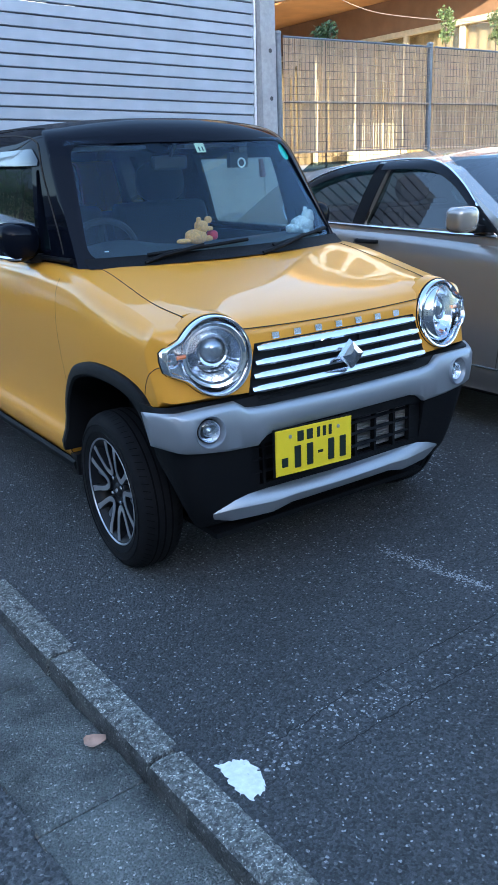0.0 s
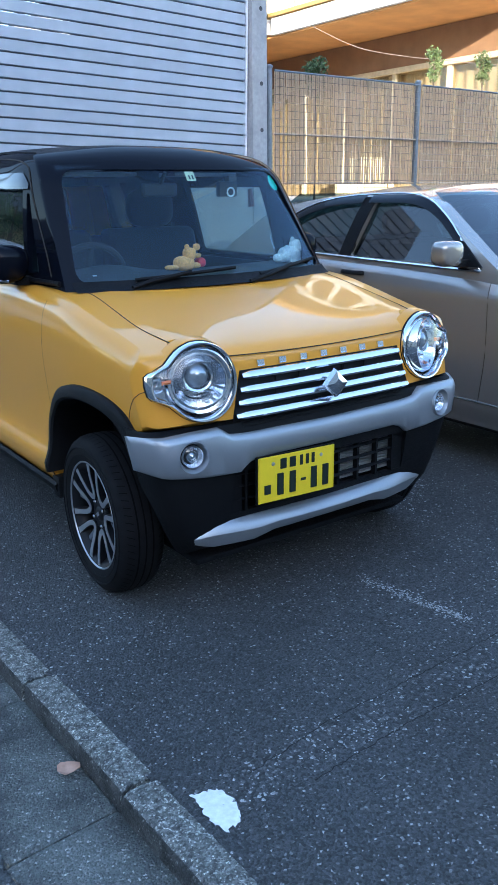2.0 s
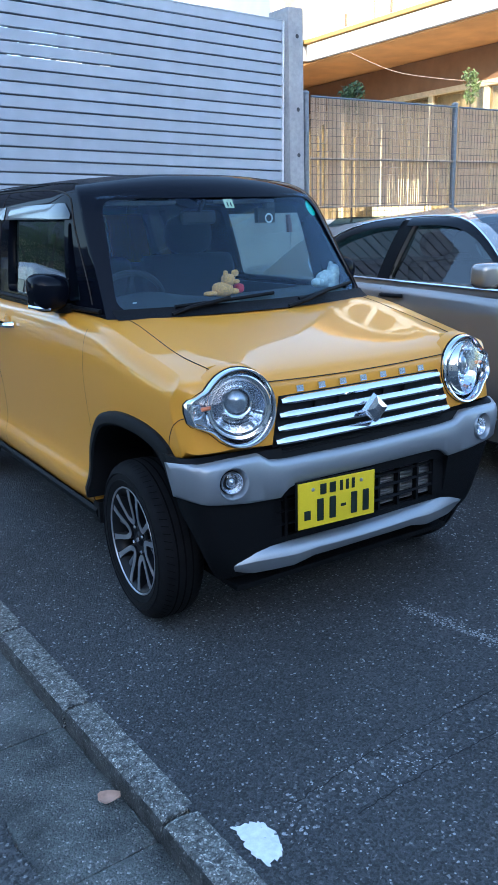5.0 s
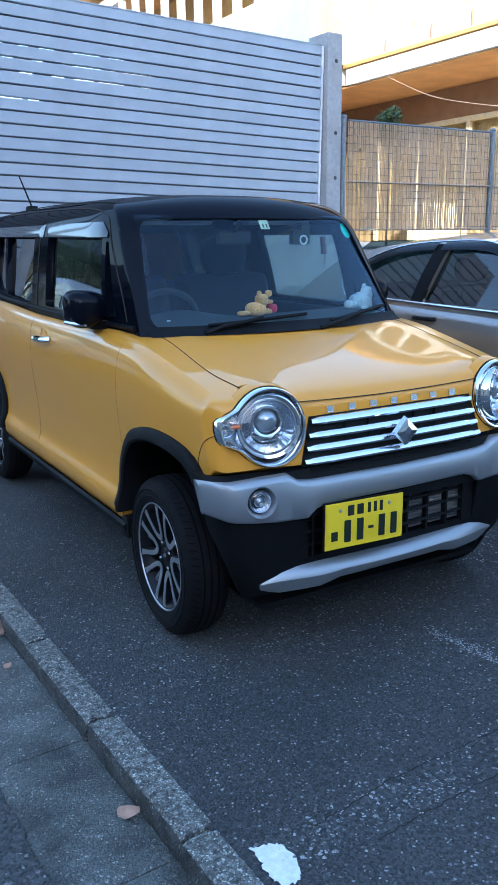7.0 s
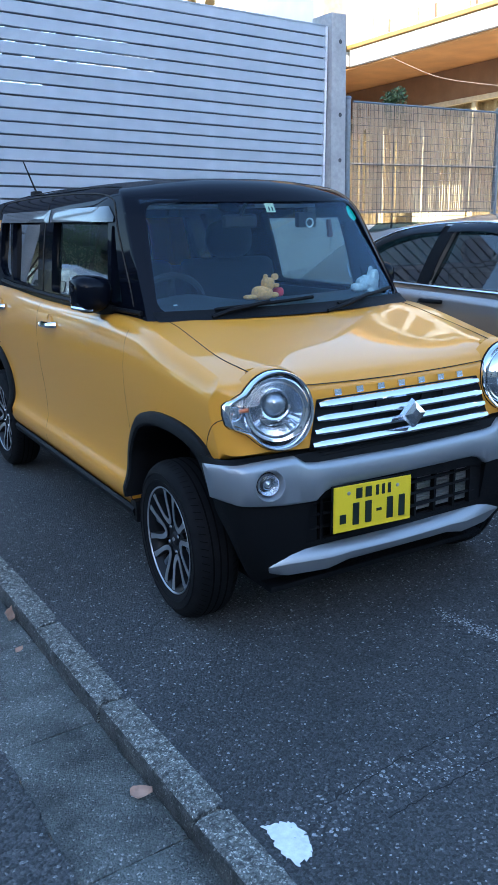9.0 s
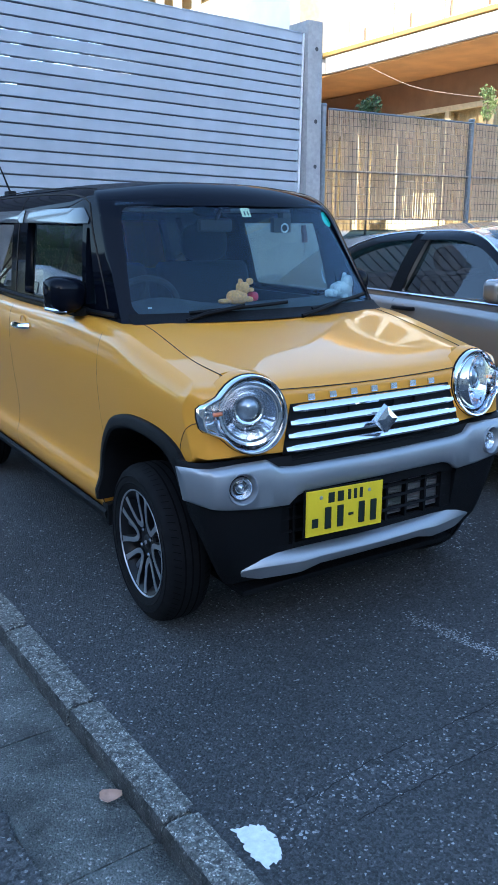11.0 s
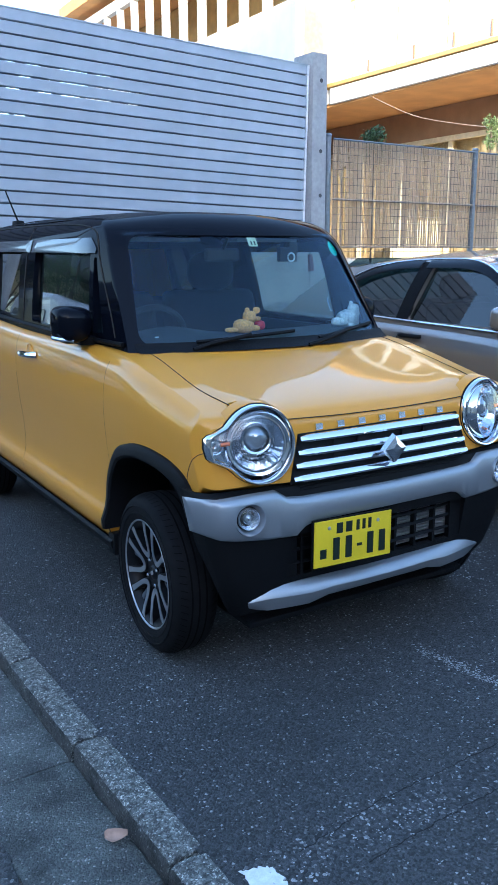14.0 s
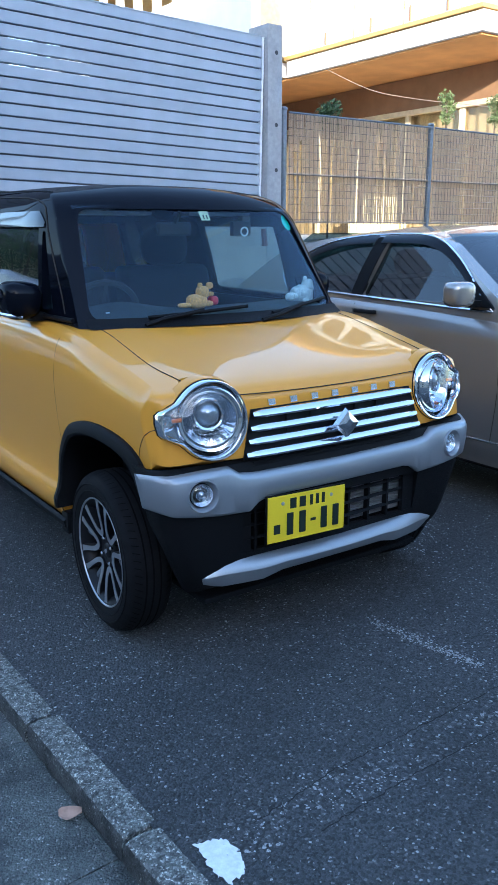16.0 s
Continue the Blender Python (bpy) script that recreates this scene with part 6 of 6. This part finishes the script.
def flake(pts, jag, seed, z=0.0025, n=6):
    r = random.Random(seed)
    out = []
    m = len(pts)
    for i in range(m):
        a, b = Vector(pts[i]), Vector(pts[(i + 1) % m])
        for k in range(n):
            p = a.lerp(b, k / n)
            out.append((p.x + r.uniform(-jag, jag), p.y + r.uniform(-jag, jag)))
    bm = bmesh.new()
    top = bm.faces.new([bm.verts.new((x, y, z)) for x, y in out])
    bmesh.ops.triangulate(bm, faces=[top])
    bmesh.ops.recalc_face_normals(bm, faces=bm.faces)
    for f in bm.faces:
        if f.normal.z < 0:
            f.normal_flip()
    return bm


structure(part("paint_patch", flake([(-0.998, -0.642), (-0.965, -0.652), (-0.93, -0.665), (-0.922, -0.71), (-0.931, -0.762), (-0.953, -0.785), (-0.994, -0.797), (-1.003, -0.76), (-1.0, -0.70)], 0.006, 3), WHITE_PAINT, smooth=False), "worn end of a white painted line", "road marking")
r = random.Random(12)
bm = bmesh.new()


def speck(x, y, s, z=0.003):
    n = r.randint(5, 7)
    f = bm.faces.new([bm.verts.new((x + s * r.uniform(0.5, 1.0) * math.cos(6.283 * i / n), y + s * r.uniform(0.5, 1.0) * math.sin(6.283 * i / n), z)) for i in range(n)])


for _ in range(480):
    t = r.random() ** 0.7
    speck(0.135 + 0.075 * t + r.gauss(0, 0.020), -0.03 - 0.46 * t + r.gauss(0, 0.01), r.uniform(0.0012, 0.0055))
for _ in range(60):
    speck(r.gauss(-0.46, 0.035), r.gauss(-0.715, 0.03), r.uniform(0.001, 0.0045))
for _ in range(110):
    speck(r.uniform(-0.92, -0.52), -0.70 + r.gauss(0, 0.035), r.uniform(0.001, 0.004))
for _ in range(160):
    t = r.random()
    speck(0.75 + 0.4 * t + r.gauss(0, 0.03), 0.35 + 0.3 * t + r.gauss(0, 0.08), r.uniform(0.002, 0.007))
for _ in range(800):
    speck(r.uniform(-1.0, 2.2), r.uniform(-1.2, 1.6), r.uniform(0.0010, 0.0032))
tagged(part("paint_flecks", bm, FLECK, smooth=False), "flecks of worn white line paint and stones", "road marking", kind="stuff")
CRACK = mat("crack_dirt", (0.018, 0.018, 0.019), 0.95)
for pts in ([(-0.84, -0.665), (-0.70, -0.648), (-0.549, -0.625), (-0.36, -0.622), (-0.15, -0.618), (0.066, -0.612), (0.5, -0.60)],
            [(-0.72, -0.785), (-0.62, -0.776), (-0.504, -0.769), (-0.38, -0.763), (-0.258, -0.761), (-0.067, -0.765), (0.4, -0.77)],
            [(-0.549, -0.628), (-0.525, -0.655), (-0.517, -0.675), (-0.512, -0.72), (-0.504, -0.769)]):
    line = []
    for (x0, y0), (x1, y1) in zip(pts, pts[1:]):
        for k in range(14):
            t = k / 14
            line.append((x0 + (x1 - x0) * t, y0 + (y1 - y0) * t + 0.006 * noise.noise(Vector((x0 * 9 + t * 9, y0 * 40, 0.3))) + r.uniform(-0.0012, 0.0012)))
    w = 0.0022
    bm2 = grid([[(x, y - w * r.uniform(0.3, 1), 0.0022), (x, y + w * r.uniform(0.3, 1), 0.0022)] for x, y in line])
    bmesh.ops.recalc_face_normals(bm2, faces=bm2.faces)
    structure(part("crack", bm2, CRACK, smooth=False), "thin dark crack in the asphalt", "crack")
bm2 = grid([[(x, y, 0.0012) for x in [-0.99 + 0.1 * k for k in range(40)]] for y in (-0.768, -0.70, -0.63)])
for v in bm2.verts:
    v.co.y += 0.012 * noise.noise(Vector((v.co.x * 4, v.co.y, 0)))
bmesh.ops.recalc_face_normals(bm2, faces=bm2.faces)
structure(part("asphalt_patch", bm2, PATCH_ASPHALT, smooth=False), "strip of coarser patched asphalt between two cracks", "asphalt patch")


def leaf_thing(x, y, z, length, turn, curl, seed):
    rows = []
    for k in range(9):
        t = k / 8
        w = length * 0.30 * math.sin(math.pi * min(1, t ** 0.75 * 0.94 + 0.04)) ** 0.9 * (1 + 0.22 * noise.noise(Vector((t * 7, seed, 0))))
        rows.append([(length * (t - 0.5) + 0.05 * length * noise.noise(Vector((s * 2, t * 5, seed))), w * s, curl * length * (0.35 * abs(s + 0.3) ** 2 + 0.7 * (t - 0.4) ** 2 + 0.12 * noise.noise(Vector((t * 4, s * 2, seed * 3)))) + 0.006) for s in (-1, -0.5, 0, 0.5, 1)])
    b = thicken(grid(rows), 0.0008)
    lf = part("fallen_leaf", b, DRY_LEAF, m=pose(x, y, z, 0, 0, turn))
    return tagged(lf, "dry tan curled leaf lying on the gutter slab", "leaf", "fallen leaves")


DRY_LEAF = mat("dry_leaf", (0.46, 0.30, 0.22), 0.8, 0, 60, 0.2, bump=0.3, bump_scale=120, second=(0.25, 0.13, 0.07), second_scale=30, second_amount=0.4)
leaf_thing(-1.175, -0.318, -0.0605, 0.060, -28, 0.5, 1)
leaf_thing(-1.205, 0.886, -0.0605, 0.06, 60, 0.9, 2)
leaf_thing(-1.245, 0.62, -0.0605, 0.03, 10, 0.7, 3)

# ---- wheel stop by the wall ----
stop = thing("wheel_stop", "weathered concrete wheel stop with faded yellow top", "wheel stop", LOT @ pose(-0.36, 3.46, 0))
part("block", box(-0.30, 0.30, -0.075, 0.075, 0, 0.10, 0.02), mat("dirty_concrete", (0.07, 0.068, 0.06), 0.9, 0, 30, 0.3, bump=0.4, bump_scale=100), stop)
part("painted_cap", box(-0.285, 0.285, -0.06, 0.06, 0.09, 0.105, 0.005), mat("weathered_yellow", (0.24, 0.19, 0.08), 0.9, 0, 30, 0.4, bump=0.4, bump_scale=100), stop, "faded yellow painted top")
for k in range(3):
    part("painted_bar", box(-0.25, -0.19, -0.0775, -0.0755, 0.03 + 0.022 * k, 0.04 + 0.022 * k), WHITE_PAINT, stop, smooth=False)

# ---- what stands behind and beside the camera ----
# Unseen block added to shade the lot; wing heights set the shadow's edge.
south = thing("apartment_block", "unseen grey block added to shade the lot", "building")
part("tall_wing", box(-44, -14.6, -24, -22, -0.1, 18.2), TILE, south, smooth=False)
part("low_wing", box(-14.6, 30, -24, -22, -0.1, 10.55), TILE, south, smooth=False)
me_w = mesh_of(box(-0.8, 0.8, -0.06, 0.02, 0, 1.5, 0.01, 1), "window", mat("dark_panes", (0.03, 0.035, 0.04), 0.1, 0, 3, 0.1, coat=1.0))
for k in range(19):
    for z in (1.0, 4.0, 7.2):
        x = -40 + 3.6 * k
        ob = new("window", me_w)
        ob.parent = south
        ob.matrix_basis = pose(x, -21.98, z)
west = thing("house", "low cream house with dark tiled roof up the street", "house")
part("wall", box(-11, -4.6, 14, 24, -0.1, 2.7), CREAM, west, smooth=False)
part("roof", prism([(13.2, 2.6), (24.8, 2.6), (24.8, 2.74), (19, 4.6), (13.2, 2.74)], lambda p, q, x: (x, p, q), -11.8, -3.8), mat("roof_tiles", (0.07, 0.07, 0.075), 0.6, 0, 12, 0.2), west, smooth=False)
pane_dark = mat("pane_dark", (0.03, 0.035, 0.04), 0.15, 0, 3, 0.1)
for x in (-9.5, -7.6, -5.8):
    part("window", box(x - 0.6, x + 0.6, 13.96, 14.01, 0.7, 2.1, 0.01), pane_dark, west)
for y in (16.0, 19.0):
    part("window", box(-4.62, -4.57, y - 0.6, y + 0.6, 0.8, 2.0, 0.01), pane_dark, west)
pole = part("utility_pole", tube([(-3.1, 11.5, -0.1), (-3.1, 11.5, 8.5)], 0.15, 14, taper=0.7), CONCRETE)
tagged(pole, "tall round concrete utility pole beside the street", "utility pole")
for k, (x, y, h) in enumerate(((-5.6, 14.6, 2.6), (-7.0, 12.6, 2.4), (-3.5, 13.0, 2.1), (-4.9, 12.3, 2.2), (-2.2, 17.5, 3.2))):
    rr = random.Random(k + 30)
    cl = [(x + rr.uniform(-0.7, 0.7), y + rr.uniform(-0.7, 0.7), h + rr.uniform(-0.9, 0.6), rr.uniform(0.3, 0.5)) for _ in range(9)]
    plant("garden_tree", "leafy evergreen garden tree up the street", "tree", x, y, -0.066, h, (0.07, 0.025, [((x, y, h * 0.6), (c[0], c[1], c[2])) for c in cl]), cl, 700, 0.026, k + 60, None, "garden trees")
# Unseen house added across the street to keep low sky out of reflections.
far = thing("far_house", "unseen house blocking low sky in reflections", "house")
part("wall", box(-24, -15, -8, 10, -0.1, 6.4), mat("house_render", (0.34, 0.31, 0.27), 0.85, 0, 5, 0.15), far, smooth=False)
part("roof", prism([(-25, 6.3), (-14.2, 6.3), (-14.2, 6.45), (-19.5, 9.0), (-25, 6.45)], lambda p, q, y: (p, y, q), -8.8, 10.8), mat("far_roof_tiles", (0.09, 0.08, 0.075), 0.6, 0, 12, 0.2), far, smooth=False)
for y in (-6, -2, 2, 6):
    for z in (0.7, 3.0):
        part("window", box(-15.03, -14.97, y - 0.8, y + 0.8, z, z + 1.2, 0.01), pane_dark, far)

# ---- a van parked up the street ----
van = thing("parked_van", "white box-shaped van parked up the street", "van", pose(-3.9, 9.6, -0.066))
VAN_PAINT = mat("van_white", (0.62, 0.64, 0.66), 0.35, 0, 300, 0.03, coat=0.6)
rows = []
for y, top, half in ((-1.68, 0.95, 0.64), (-1.62, 1.10, 0.69), (-1.35, 1.55, 0.71), (-1.15, 1.82, 0.72), (-0.8, 1.88, 0.725), (0.6, 1.89, 0.725), (1.55, 1.86, 0.72), (1.68, 1.70, 0.69)):
    rows.append([(s * half * f, y, z) for s, f, z in ((-1, 0.94, 0.28), (-1, 1.0, 0.5), (-1, 1.0, 0.95), (-1, 0.90, top - 0.08), (-1, 0.8, top - 0.01), (1, 0.8, top - 0.01), (1, 0.90, top - 0.08), (1, 1.0, 0.95), (1, 1.0, 0.5), (1, 0.94, 0.28))])
vb = grid(rows, closed=True)
vb.verts.ensure_lookup_table()
vb.faces.new([vb.verts[i] for i in range(10)])
vb.faces.new([vb.verts[70 + i] for i in range(10)])
bmesh.ops.recalc_face_normals(vb, faces=vb.faces)
part("body", vb, VAN_PAINT, van)
for s in (-1, 1):
    for y0, y1 in ((-1.0, -0.35), (-0.25, 0.55), (0.65, 1.4)):
        part("side_window", prism(rounded([(y0, 1.05), (y1, 1.05), (y1 - 0.02, 1.62), (y0 + (0.18 if y0 < -0.9 else 0.02), 1.62)], 0.05, 3), lambda p, q, t, s=s: (s * (0.735 - 0.085 * (q - 0.95) + t), p, q), -0.02, 0.004), pane_dark, van)
    for y in (-1.05, 1.1):
        part("wheel", lathe([(0.02, -0.06), (0.17, -0.07), (0.26, -0.06), (0.27, 0.05)], 24), RUBBER, van, m=pose(s * 0.66, y, 0.27, 0, 0, 0 if s < 0 else 180))
part("windscreen", prism(rounded([(-0.58, 1.12), (0.58, 1.12), (0.52, 1.66), (-0.52, 1.66)], 0.06, 3), lambda p, q, t: (p, -1.61 + 0.50 * (q - 1.1) + t, q), -0.02, 0.02), pane_dark, van)
part("bumper", box(-0.68, 0.68, -1.72, -1.62, 0.28, 0.5, 0.03), BLACK_PLASTIC, van)

# ---- damp stains on the wall's foot ----
r = random.Random(21)
bm = bmesh.new()
for _ in range(3200):
    x, z = r.uniform(-1.04, 2.9), 0.01 + 0.5 * r.random() ** 2.6
    s = r.uniform(0.002, 0.011) * (1.1 - 1.6 * z)
    n = r.randint(6, 9)
    bm.faces.new([bm.verts.new((x + 1.3 * s * r.uniform(0.4, 1.0) * math.cos(6.283 * i / n), WALL_Y - 0.0016 - 0.0008 * r.random(), max(0.003, z + s * r.uniform(0.4, 1.0) * math.sin(6.283 * i / n)))) for i in range(n)])
for f in bm.faces:
    f.normal_update()
    if f.normal.y > 0:
        f.normal_flip()
tagged(part("damp_stains", bm, mat("damp_moss", (0.15, 0.155, 0.15), 0.95, 0, 60, 0.3), m=BACK, smooth=False), "dark damp and moss stains on the concrete wall", "stain", kind="stuff")

# ---- ragged edge of the footway's asphalt over the slabs ----
rows = []
for k in range(900):
    y = -3.0 + 0.012 * k
    j = 0.012 * noise.noise(Vector((y * 9, 3.1, 0))) + 0.009 * noise.noise(Vector((y * 38, 7.7, 0))) + 0.006 * noise.noise(Vector((y * 90, 1.3, 0)))
    rows.append([(KX0 - 0.60, y, -0.0655), (KX0 - 0.34, y, -0.058), (KX0 - 0.290 + j, y, -0.055), (KX0 - 0.288 + j, y, -0.064)])
bm = grid(rows)
bmesh.ops.recalc_face_normals(bm, faces=bm.faces)
structure(part("pavement_edge", bm, ROAD_ASPHALT, m=LOT, smooth=False), "ragged asphalt edge lapping over the gutter slabs", "pavement")
